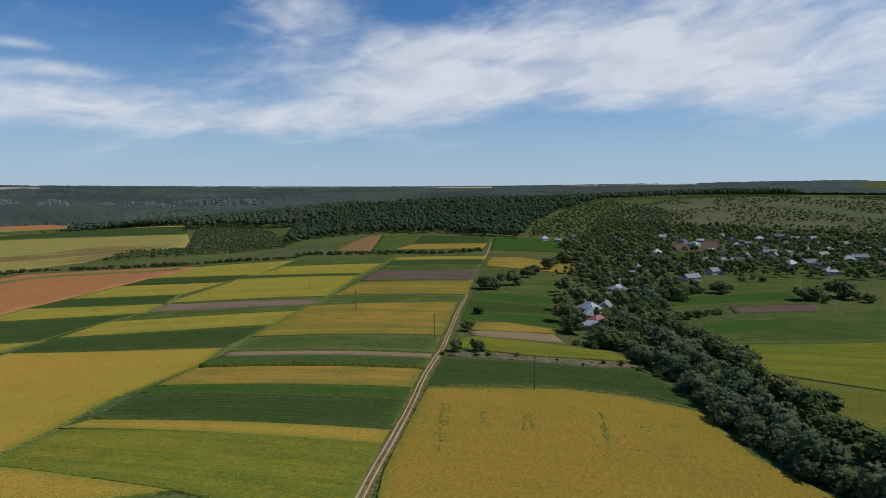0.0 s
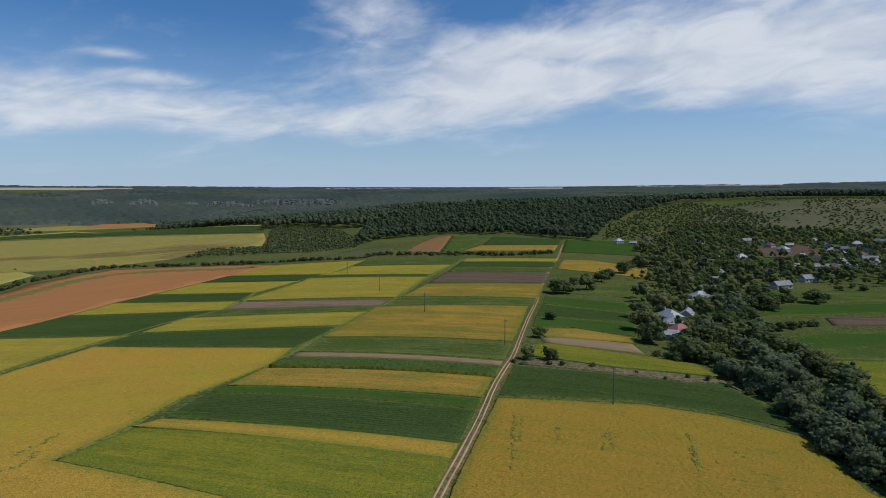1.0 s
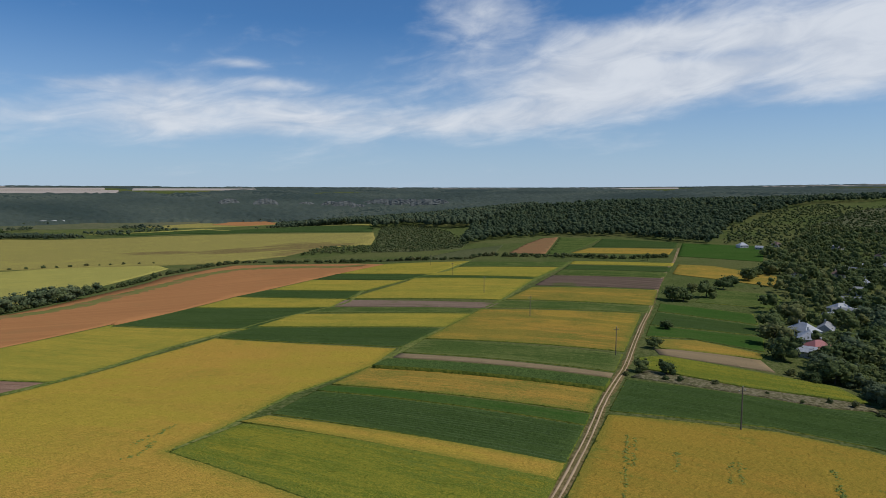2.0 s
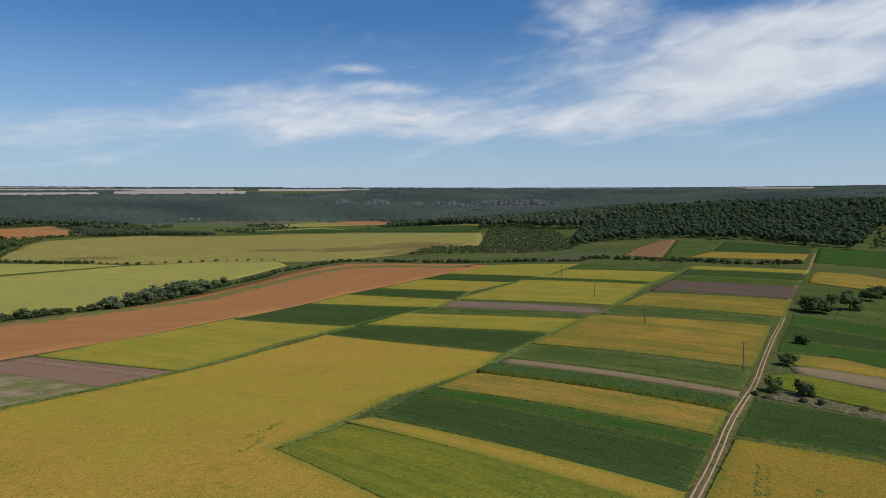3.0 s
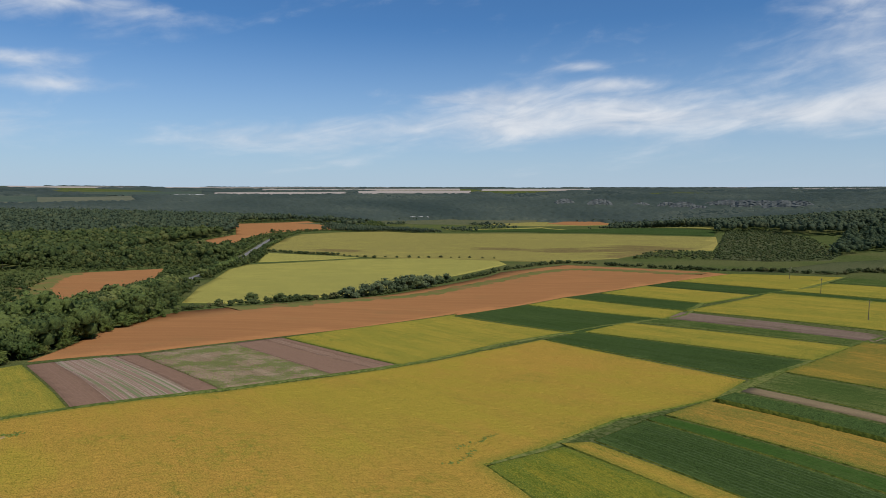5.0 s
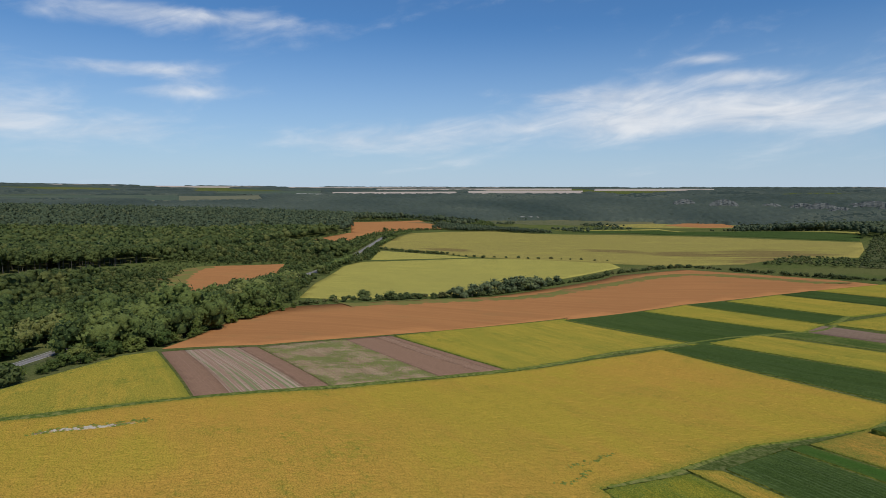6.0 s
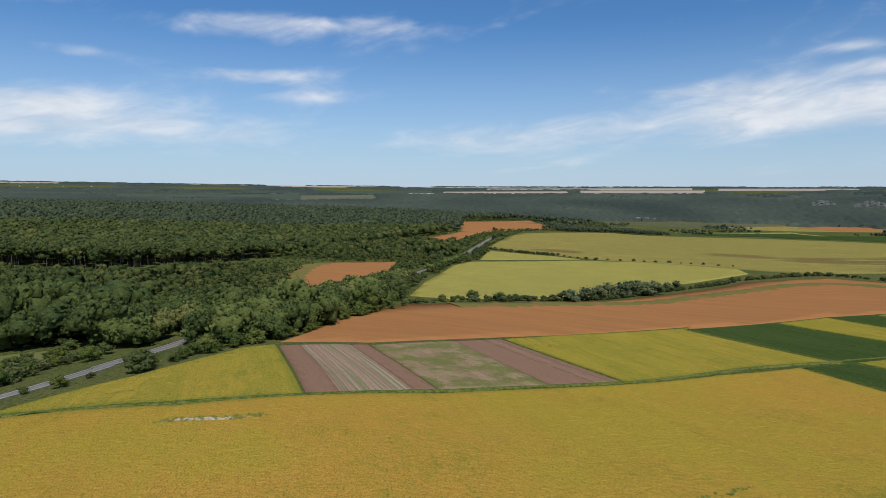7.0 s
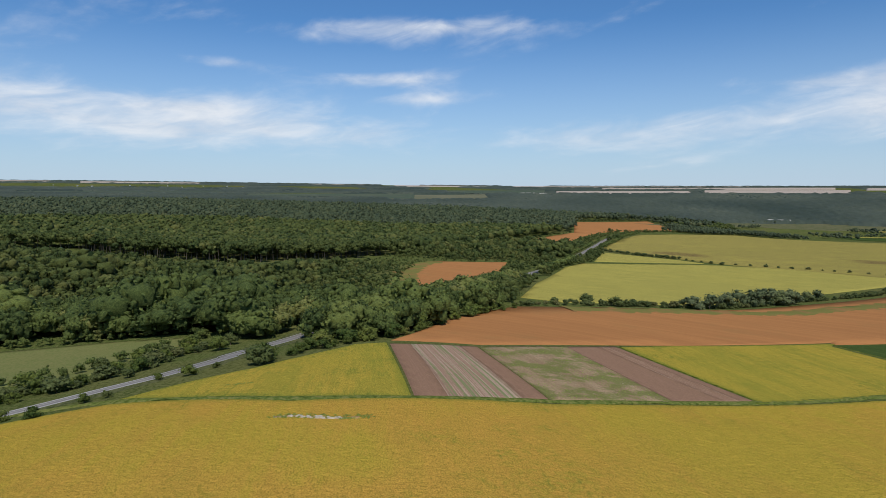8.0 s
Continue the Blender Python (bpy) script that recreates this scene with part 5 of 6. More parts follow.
scatter("oak_wood", "tall dark oak wood with bare trunks at its edge", tall_crowns, x, y, h, M_LEAF, 9, (1.0, 1.3))
stems = [trunk_shape(200 + k, 0.7, 0.012, 0, 0.1, 4, 0.015) for k in range(4)]
scatter("oak_trunks", "bare pale trunks of the oak wood", stems, x, y, h, M_TRUNKWOOD, 9)
x, y = spots(TALL_WOODS, 11.6, 10, 800, 1250, CLEARED)
scatter("oak_wood", "closed canopy of dark oak wood", far_crowns, x, y, heights(len(x), 14, 19, 11), M_LEAF, 12, (0.95, 1.3))
x, y = spots(EAST_WOODS, 11.6, 16, 0, 1250, CLEARED)
scatter("hill_wood", "dark green wood covering a hill", mid_crowns, x, y, heights(len(x), 10, 15, 17), M_LEAF_HILL_HAZED, 18, (1.0, 1.35))
x, y = spots(SPUR, 5.4, 22, keep=0.9)
scatter("scrub", "olive green scrub on a steep spur", far_scrub, x, y, heights(len(x), 1.2, 3.8, 23), M_LEAF_SHRUB, 24, (1.2, 1.9))
x, y = spots(HILL_SCRUB, 9.0, 25, keep=0.9)
ok = np.array([noise.noise((p * 0.011, q * 0.011, 5.0)) > -0.1 for p, q in zip(x, y)]) | (heights(len(x), 0, 1, 21) < 0.05)
x, y = x[ok], y[ok]
scatter("scrub", "scattered shrubs on a dry grassy hill", far_scrub, x, y, heights(len(x), 1.5, 4.5, 26), M_LEAF_SHRUB, 27, (1.1, 1.7))
x, y = spots(VILLAGE, 8.4, 28, 300, 2000, keep=0.8, away=CLEARED)
ok = np.ones(len(x), bool)
for hx, hy, _ in HOUSE_SPOTS:
    # open yards round the houses, wider on their sunny side
    ok &= np.hypot(x - hx + 0.02 * hx, y - hy + 0.02 * hy) > 7.5
x, y = x[ok], y[ok]
scatter("village_trees", "dark garden trees between village houses", mid_crowns, x, y, heights(len(x), 3.5, 10.5, 29), M_LEAF_GARDEN, 30)


def closed_canopy(name, label, b0, b1, r0, r1, cell, lo, hi, mat, seed, where):
    """The closed roof of far woods: one uneven sheet of crowns above the ground, down to the ground at its edges and gaps."""
    rng = np.random.default_rng(seed)
    rows = int(r1 / cell * math.log(r1 / r0)) // 2
    radii = np.geomspace(r0, r1, rows)
    cols = int(radians(b1 - b0) * math.sqrt(r0 * r1) / cell)
    r, b = np.meshgrid(radii, np.radians(np.linspace(b0, b1, cols)), indexing="ij")
    r = r + rng.uniform(-0.35, 0.35, r.shape) * cell
    b = b + rng.uniform(-0.35, 0.35, r.shape) * cell / r
    x, y = -r * np.sin(b), r * np.cos(b)
    ok = where(x, y)
    h = rng.uniform(lo, hi, r.shape) * np.where(rng.random(r.shape) < 0.22, 0.62, 1.0)
    z = terrain(x, y) + np.where(ok, h, -2.0)
    i, j = np.nonzero(ok[:-1, :-1] | ok[1:, :-1] | ok[:-1, 1:] | ok[1:, 1:])
    quads = np.stack([i * cols + j, i * cols + j + 1, (i + 1) * cols + j + 1, (i + 1) * cols + j], -1)
    used, flat = np.unique(quads, return_inverse=True)
    drift = np.array([noise.noise((p * 0.003, q * 0.003, 2.0)) for p, q in zip(x.ravel()[used], y.ravel()[used])])
    tone = np.clip(rng.random(len(used)) * 0.4 + 0.3 + 0.8 * drift, 0, 0.999)
    v = np.stack([x, y, z], -1).reshape(-1, 3)[used]
    tagged(new(name, mesh_of(name, v, flat.reshape(-1, 4), [mat], tone, smooth=True)), label, "woods", kind="stuff")


def wooded(x, y, level, scale=0.003):
    return np.array([noise.noise((p * scale, q * scale, 5.0)) > level for p, q in zip(x.ravel(), y.ravel())]).reshape(x.shape)


def open_ground(x, y):
    clear = np.zeros(x.shape, bool)
    for p in CLEARED:
        clear |= inside(x, y, p)
    return clear


x, y = spots(TALL_WOODS, 13.5, 13, 1240, 2300, CLEARED)
scatter("oak_wood", "far closed canopy of dark oak wood", far_crowns, x, y, heights(len(x), 14, 20, 14), M_LEAF_FAR_HAZED, 15)
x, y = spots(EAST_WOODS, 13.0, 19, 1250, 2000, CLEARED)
scatter("hill_wood", "far dark green wood covering a hill", far_crowns, x, y, heights(len(x), 10, 15, 20), M_LEAF_HILL_HAZED, 21)
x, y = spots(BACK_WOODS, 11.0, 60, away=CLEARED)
scatter("ridge_wood", "dark green wood on a low ridge behind the spur", far_crowns, x, y, heights(len(x), 12, 17, 61), M_LEAF_FAR_HAZED, 62)
closed_canopy("valley_woods", "far woods on the valley escarpment, leaf colour hazed blue green", -52, 113, 1960, 2900, 9.0, 6, 12, M_LEAF_VALLEY_HAZED, 42, lambda x, y: wooded(x, y, -0.55) & ~open_ground(x, y) & ~inside(x, y, TALL_WOODS) & ~inside(x, y, EAST_WOODS))
sector = [(-1500.0 * math.sin(radians(b)), 1500.0 * math.cos(radians(b))) for b in (10, 25, 40, 55, 66)] + [(-2060.0 * math.sin(radians(b)), 2060.0 * math.cos(radians(b))) for b in (66, 55, 40, 25, 10)]
x, y = spots(sector, 13.0, 63, keep=0.85, away=CLEARED)
ok = wooded(x, y, 0.0, 0.005)
scatter("valley_trees", "scattered woods on the valley floor", far_crowns, x[ok], y[ok], heights(ok.sum(), 6, 11, 64), M_LEAF_FAR_HAZED, 65)
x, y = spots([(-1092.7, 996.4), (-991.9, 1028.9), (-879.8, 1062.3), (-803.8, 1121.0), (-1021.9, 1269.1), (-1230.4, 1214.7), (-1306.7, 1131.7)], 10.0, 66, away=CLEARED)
scatter("valley_wood", "dark wood reaching down to the valley", mid_crowns, x, y, heights(len(x), 9, 14, 67), M_LEAF_FAR_HAZED, 68)
x, y = spots(SLOPE, 7.0, 43, keep=0.8)
scatter("scrub", "bushes on the brown slope beside the hill wood", far_scrub, x, y, heights(len(x), 2, 6, 44), M_LEAF_SHRUB, 45)
closed_canopy("skyline_woods", "hazy woods along the far skyline", -52, 112, 2880, 4820, 20.0, 3, 9, M_LEAF_VALLEY_HAZED, 47, lambda x, y: wooded(x, y, -0.2, 0.0016) & ~open_ground(x, y))

for k, (x, y, h) in enumerate([(41.4, 178.3, 4.1), (48.3, 176.9, 4.4), (54.3, 215.4, 5.1), (69.4, 254.3, 4.8), (93.2, 331.6, 10.0), (98.2, 330.6, 9.3), (105.2, 339.1, 10.2), (114.6, 344.6, 9.7), (128.8, 389.9, 4.4), (135.6, 379.3, 9.6), (145.9, 392.8, 8.1), (167.5, 422.4, 10.3), (250.0, 584.5, 13.1), (103.1, 233.8, 11.1), (96.8, 213.5, 9.7), (132.3, 285.7, 10.8), (113.4, 263.2, 8.9), (129.7, 538.1, 8.0), (180.5, 445.0, 7.5)]):
    plant("poplar" if k in (6, 17) else "round", x, y, h * random.uniform(0.95, 1.05), "trees beside the dirt track", 1.15)
for k, (x, y, h) in enumerate([(96.0, 188.2, 6.8), (98.2, 184.8, 7.4), (102.1, 184.8, 8.2), (109.1, 210.3, 8.4), (115.2, 211.3, 9.3), (91.8, 183.5, 4.0), (90.2, 186.3, 3.0), (88.3, 190.6, 2.5), (106.9, 186.5, 7.9), (126.9, 238.2, 7.6), (124.5, 222.4, 8.5), (123.7, 212.7, 9.0), (134.7, 223.8, 9.4), (141.1, 226.6, 9.6), (144.9, 225.0, 8.6), (147.2, 251.9, 9.6), (164.1, 271.7, 11.4), (162.1, 259.1, 9.9), (153.5, 236.0, 7.6), (173.5, 292.9, 9.9), (184.4, 300.9, 9.6), (186.1, 293.4, 7.6), (192.3, 293.5, 9.4), (194.1, 289.2, 7.0), (167.2, 292.5, 9.3), (150.6, 286.9, 6.8), (161.7, 296.6, 5.3), (160.3, 315.3, 4.7), (161.9, 241.9, 5.1), (168.7, 244.4, 4.7), (176.4, 248.1, 4.3), (182.9, 251.6, 3.8), (191.4, 253.9, 3.1), (208.7, 309.0, 5.6), (214.6, 310.6, 5.6), (219.6, 312.1, 5.0), (231.1, 308.2, 8.7), (238.5, 311.1, 6.0), (200.4, 376.5, 8.9), (224.2, 402.3, 9.5), (248.9, 431.3, 11.9), (257.8, 431.2, 11.9), (266.6, 431.1, 10.2), (285.2, 446.4, 8.4), (186.5, 375.7, 9.6), (196.3, 463.1, 11.7), (205.8, 463.6, 11.7), (212.1, 456.7, 11.6), (259.9, 601.1, 11.1), (218.8, 446.8, 10.5), (266.9, 524.5, 7.7), (197.7, 335.0, 8.0), (194.6, 338.6, 7.4), (128.9, 252.1, 3.5), (214.2, 339.0, 6.7), (227.5, 348.8, 5.6), (185.6, 338.2, 6.7), (252.5, 471.9, 8.3), (278.9, 502.5, 8.9)] + [(105.2, 222.9, 5.5), (118.8, 231.9, 7.9), (126.0, 239.3, 8.6), (104.7, 228.4, 4.8), (109.5, 218.7, 4.1)]):
    plant("willow" if k in (14, 16, 19, 24) else "round", x, y, h, "trees round the village houses", 1.2, "dark green tree in a dense grove beside village houses")
for k, (x, y, h) in enumerate([(239.9, 319.7, 7.4), (238.7, 312.1, 5.9), (299.4, 446.9, 6.5), (261.3, 279.0, 7.9), (267.5, 277.5, 8.5), (267.8, 269.0, 4.1), (288.1, 281.0, 12.3), (275.6, 346.6, 4.4), (289.7, 343.9, 4.4), (209.0, 322.8, 8.4), (207.4, 313.6, 7.2), (229.2, 331.0, 6.2), (148.3, 241.6, 4.0), (159.0, 247.9, 3.6), (177.6, 250.0, 3.2), (188.6, 253.2, 3.2), (291.3, 356.0, 3.8), (287.8, 272.1, 7.2), (288.8, 263.1, 5.8)]):
    plant("round", x, y, h, "trees on the eastern fields", 1.25, "dark green tree standing on green fields")
for k, (x, y, h) in enumerate([(-186.1, 42.8, 6.5), (-182.2, 25.3, 3.5), (-183.1, 18.0, 2.3), (-192.4, 32.3, 2.0), (-159.0, -4.2, 3.0), (-166.0, 3.9, 2.5), (-167.0, 8.2, 1.8), (-216.6, -15.8, 6.4), (-200.1, -5.0, 4.5), (-237.2, -0.4, 5.1), (-222.4, 5.0, 4.5), (-244.2, 10.8, 5.8), (-250.0, 18.6, 5.2), (-265.5, 26.3, 5.2), (-246.1, 35.5, 6.1), (-259.0, 40.2, 5.6), (-194.5, -15.1, 3.4), (-165.1, -11.0, 2.6), (-203.1, 9.5, 3.1), (-206.8, -2.0, 3.4)]):
    plant("fresh" if k % 3 else "round", x, y, h, "roadside trees", 1.25)
for k, (x, y, h) in enumerate([(-308.9, 206.1, 2.6), (-312.8, 222.0, 4.3), (-317.7, 237.3, 3.1), (-312.5, 244.5, 6.8), (-300.2, 256.7, 7.3), (-308.0, 276.0, 4.1), (-303.1, 284.8, 3.1), (-305.0, 250.3, 2.3), (-307.2, 199.6, 2.8), (-295.6, 304.6, 6.2), (-288.4, 306.3, 8.8), (-287.9, 317.3, 10.3), (-289.4, 330.6, 10.5), (-292.7, 346.5, 11.5), (-293.3, 359.8, 11.7), (-294.0, 370.9, 12.2), (-294.4, 381.9, 11.6), (-292.4, 390.1, 10.9), (-292.9, 398.9, 9.1), (-302.7, 423.7, 7.9), (-308.2, 443.2, 7.3)]):
    plant("willow" if k > 8 else "round", x, y, h, "trees along the hedge", 1.25)


def hedge(line, gap, lo, hi, kind, group, wander, label=""):
    pts = rounded(line, gap)
    for x, y in pts:
        if random.random() < 0.9:
            plant(kind, x + random.uniform(-wander, wander), y + random.uniform(-wander, wander), random.uniform(lo, hi), group, random.uniform(0.9, 1.5), label)


hedge(HEDGE, 3.6, 1.8, 4.4, "shrub", "shrubs of the field hedge", 1.2)
hedge([(-735.0, 586.0), (-720.7, 579.4), (-661.0, 579.1), (-592.7, 591.5)], 4.5, 2.2, 4.5, "shrub", "shrubs between stubble fields", 1.2)
hedge([(-592.7, 591.5), (-537.1, 588.4), (-458.1, 616.0), (-408.1, 630.6), (-376.2, 637.3)], 13.0, 1.5, 4.0, "shrub", "shrubs between stubble fields", 1.5)
hedge([(37.6, 173.3), (51.4, 170.9), (64.5, 166.7), (77.9, 161.3), (90.2, 158.4), (94.2, 147.8)], 7.0, 0.8, 2.2, "shrub", "shrubs on the bank", 2.0)
hedge([(118.1, 231.2), (122.6, 219.6), (123.6, 203.5), (121.4, 184.3), (114.0, 156.7), (104.3, 130.1), (97.4, 110.6), (92.3, 94.3), (89.8, 80.5), (89.1, 69.6), (89.2, 62.2)], 4.2, 5.5, 9.5, "willow", "willows in the belt", 2.5)
hedge([(105.0, 206.0), (103.0, 190.0), (102.0, 170.0), (100.5, 150.0), (95.5, 128.0), (91.0, 112.0), (87.5, 100.0), (87.0, 88.0), (88.0, 78.0), (90.0, 66.0)], 3.6, 4.0, 7.5, "willow", "willows in the belt", 1.5)
hedge([(145.4, 231.9), (140.2, 198.9), (135.3, 172.0), (126.6, 147.2), (121.9, 130.3), (114.1, 110.5), (109.7, 95.2), (105.1, 79.7), (103.7, 69.4)], 5.0, 5.5, 9.0, "round", "trees in the willow belt", 3.0, "dark green tree within the willow belt")
hedge([(-199.3, -31.4), (-198.5, -19.6), (-206.7, -13.9), (-200.1, -5.0), (-210.9, 1.7), (-216.7, 8.5), (-235.4, 17.2), (-251.9, 28.0), (-262.4, 40.5)], 3.6, 2.0, 4.5, "shrub", "brush between meadow and road", 3.0, "bushy green growth between meadow and road")
hedge([(-199.3, -31.4), (-198.5, -19.6), (-206.7, -13.9), (-200.1, -5.0), (-210.9, 1.7), (-216.7, 8.5), (-235.4, 17.2), (-251.9, 28.0), (-262.4, 40.5)], 5.0, 2.5, 5.5, "fresh", "brush between meadow and road", 3.5, "bushy green growth between meadow and road")
hedge([(-192.2, 44.7), (-203.3, 54.4), (-212.6, 65.1), (-228.7, 83.0)], 4.5, 2.5, 5.0, "fresh", "brush along the brow", 2.0, "bushy green growth on the brow")
hedge([(-193.5, 41.0), (-213.8, 56.2), (-229.1, 74.8), (-229.3, 94.1), (-270.5, 138.0), (-297.8, 185.1)], 6.0, 3.0, 7.0, "fresh", "trees at the edge of the brown field", 2.5)
wx, wy = [], []
for line in [[(25.6, 121.2), (22.1, 105.9), (19.4, 94.4)], [(27.2, 120.6), (23.6, 106.0)], [(33.2, 114.3), (30.3, 105.2)], [(43.9, 113.0), (40.5, 103.5)], [(57.9, 107.6), (52.3, 93.1)], [(42.2, 112.8), (38.8, 103.4)], [(60.7, 114.3), (56.8, 103.7), (53.8, 95.9)], [(65.1, 107.6), (66.6, 103.3), (68.5, 101.6)], [(-154.6, 31.8), (-153.5, 37.6)], [(-59.1, 91.2), (-57.9, 94.1), (-58.9, 100.0)], [(-62.1, 98.0), (-60.9, 103.8), (-61.4, 111.2)]]:
    for x, y in rounded(line, 0.3):
        if random.random() < 0.85:
            wx.append(x + random.gauss(0, 0.28)), wy.append(y + random.gauss(0, 0.28))
weeds = scatter("weeds", "green weeds in gaps of the ripe crop", far_scrub, np.array(wx), np.array(wy), heights(len(wx), 0.36, 0.47, 71), M_LEAF_WEED, 72, (1.5, 2.6))
tagged(weeds, category="weeds")
tuft_shapes = [crown_shape(190 + k, 5, 1, 0.9, 0.0, 1.0, 0.22, True, 3, 5) for k in range(5)]
x, y = spots(FALLOW, 0.72, 81, keep=0.8)
thick = np.array([noise.noise((p * 0.07, q * 0.07, 3.0)) for p, q in zip(x, y)])
rim = off_line(x, y, [FALLOW[1], FALLOW[0], FALLOW[3], FALLOW[2]])
green = (thick + 0.35 * np.exp(-rim / 4.0) > 0.03) & (heights(len(x), 0, 1, 82) < 0.75)
dry = ~green & (thick < 0.02) & (heights(len(x), 0, 1, 83) < 0.5)
tagged(scatter("weed_tufts", "green weed tufts on a fallow plot", tuft_shapes, x[green], y[green], heights(green.sum(), 0.15, 0.38, 84), M_LEAF_WEED, 85), category="weeds")
tagged(scatter("dry_stalks", "pale dry stalks on a fallow plot", tuft_shapes, x[dry], y[dry], heights(dry.sum(), 0.15, 0.4, 86), M_LEAF_DRY, 87), category="dry stalks")
hedge([(8.7, 583.4), (60.5, 558.2), (111.7, 553.6), (155.0, 570.3)], 8.0, 2.0, 4.5, "shrub", "shrubs of the far hedge", 1.5)


def beside(line, off, a, b):
    """The stretch of a line of the plan between two values of y, moved sideways by off metres."""
    pts = rounded(line, 8.0)
    out = []
    for (px, py), (qx, qy) in zip(pts, pts[1:]):
        if a <= py <= b:
            n = math.hypot(qx - px, qy - py)
            out.append((px + (qy - py) / n * off, py - (qx - px) / n * off))
    return out


def belt(line, gap, lo, hi, wander, seed, label):
    """A row of trees too far off to tell apart, joined."""
    rng = np.random.default_rng(seed)
    p = np.array(rounded(line, gap))
    x, y = (p + rng.uniform(-wander, wander, p.shape)).T
    scatter("tree_belt", label, belt_crowns, x, y, rng.uniform(lo, hi, len(x)), M_LEAF_YOUNG, seed + 1, (0.9, 1.3))


belt_crowns = [crown_shape(210 + k, 90, 5, 0.46, -0.05, 0.97, 0.06, True, 3, 5, 1) for k in range(5)]
belt(beside(HIGHWAY, 7.5, 332.0, 448.0), 4.5, 6.5, 10.5, 1.0, 301, "dense green trees lining the highway")
belt(beside(HIGHWAY, 8.0, 60.0, 268.0), 4.5, 7.0, 11.0, 1.5, 303, "dense green trees lining the highway")
belt([(-263.7, 73.7), (-291.0, 100.5), (-314.4, 125.4), (-340.8, 155.1), (-384.4, 201.8), (-427.9, 247.0), (-446.0, 268.0)], 5.0, 8.0, 12.5, 2.5, 305, "tall green trees at the edge of a brown field")
belt(beside(HIGHWAY, -8.5, 470.0, 690.0), 8.0, 3.5, 6.5, 1.5, 307, "low green trees lining the highway")
belt([(-757.3, 604.0), (-820.9, 675.3), (-905.3, 768.9), (-972.5, 860.2)], 7.0, 4.0, 8.0, 3.0, 309, "green trees along the far highway")
belt([(-237.0, -28.0), (-232.0, -14.0), (-268.0, 14.0), (-280.0, 29.0), (-301.0, 27.0), (-305.0, -5.0), (-306.0, -45.0), (-297.0, -70.0)], 3.6, 2.0, 5.0, 1.5, 311, "bushy green edge of the woods round a meadow")
ROADSIDE = [(-262.0, 82.0), (-300.0, 186.0), (-340.0, 213.0), (-434.0, 283.0), (-561.0, 399.0), (-603.0, 470.0), (-690.0, 556.0), (-742.0, 590.0), (-629.0, 455.0), (-516.0, 334.0), (-460.0, 277.0), (-350.0, 161.0), (-301.0, 105.0)]
x, y = spots(ROADSIDE, 7.2, 91, keep=0.9)
ok = (np.hypot(x + 476, y - 306) > 24) & (off_line(x, y, HEDGE) > 4)
x, y = x[ok], y[ok]
scatter("roadside_wood", "dense green trees between the highway and a stubble field", mid_crowns, x, y, heights(len(x), 4.5, 8.5, 92), M_LEAF, 93)


# ---------------------------------------------------------------- power poles
def box(bm, cx, cy, cz, sx, sy, sz, turn=0.0):
    made = bmesh.ops.create_cube(bm, size=1.0)["verts"]
    bmesh.ops.transform(bm, matrix=pose(cx, cy, cz, 0, 0, turn) @ Matrix.Diagonal((sx, sy, sz, 1)), verts=made)
    return made


def power_pole(height):
    ob = new("power_pole")
    bm = bmesh.new()
    bmesh.ops.create_cone(bm, cap_ends=True, segments=10, radius1=0.17, radius2=0.11, depth=height + 0.6, matrix=pose(0, 0, height / 2 - 0.3))
    part("pole", bm, M_POLE, ob)
    bm = bmesh.new()
    bmesh.ops.bevel(bm, geom=box(bm, 0, 0.13, height - 0.9, 1.8, 0.1, 0.12) and bm.edges[:], offset=0.015, segments=1, affect="EDGES")
    part("crossarm", bm, M_POLE, ob)
    for x in (-0.8, 0.0, 0.8):
        bm = bmesh.new()
        z = height - 0.78 if x else height + 0.06
        for k, r in ((0.0, 0.045), (0.07, 0.075), (0.14, 0.05)):
            bmesh.ops.create_cone(bm, cap_ends=True, segments=8, radius1=r, radius2=r * 0.7, depth=0.08, matrix=pose(x, 0.13 if x else 0, z + k))
        part("insulator", bm, M_CERAMIC, ob, "pale glazed insulator")
    return tagged(ob, "weathered power pole with a crossarm standing in a field", "power pole", "power poles across the fields")


spots_of_poles = [(51.4, 132.1, 9.9), (38.3, 199.0, 9.1), (14.9, 273.1, 10.8), (-7.2, 350.4, 9.2), (-31.9, 442.7, 5.8), (-56.6, 521.4, 5.4)]
pole = None
for x, y, h in spots_of_poles:
    if pole is None:
        pole = power_pole(9.5)
        made = pole
    else:
        made = copy_thing(pole, Matrix())
    made.matrix_basis = pose(x, y, ground_z(x, y), 0, 0, 20)


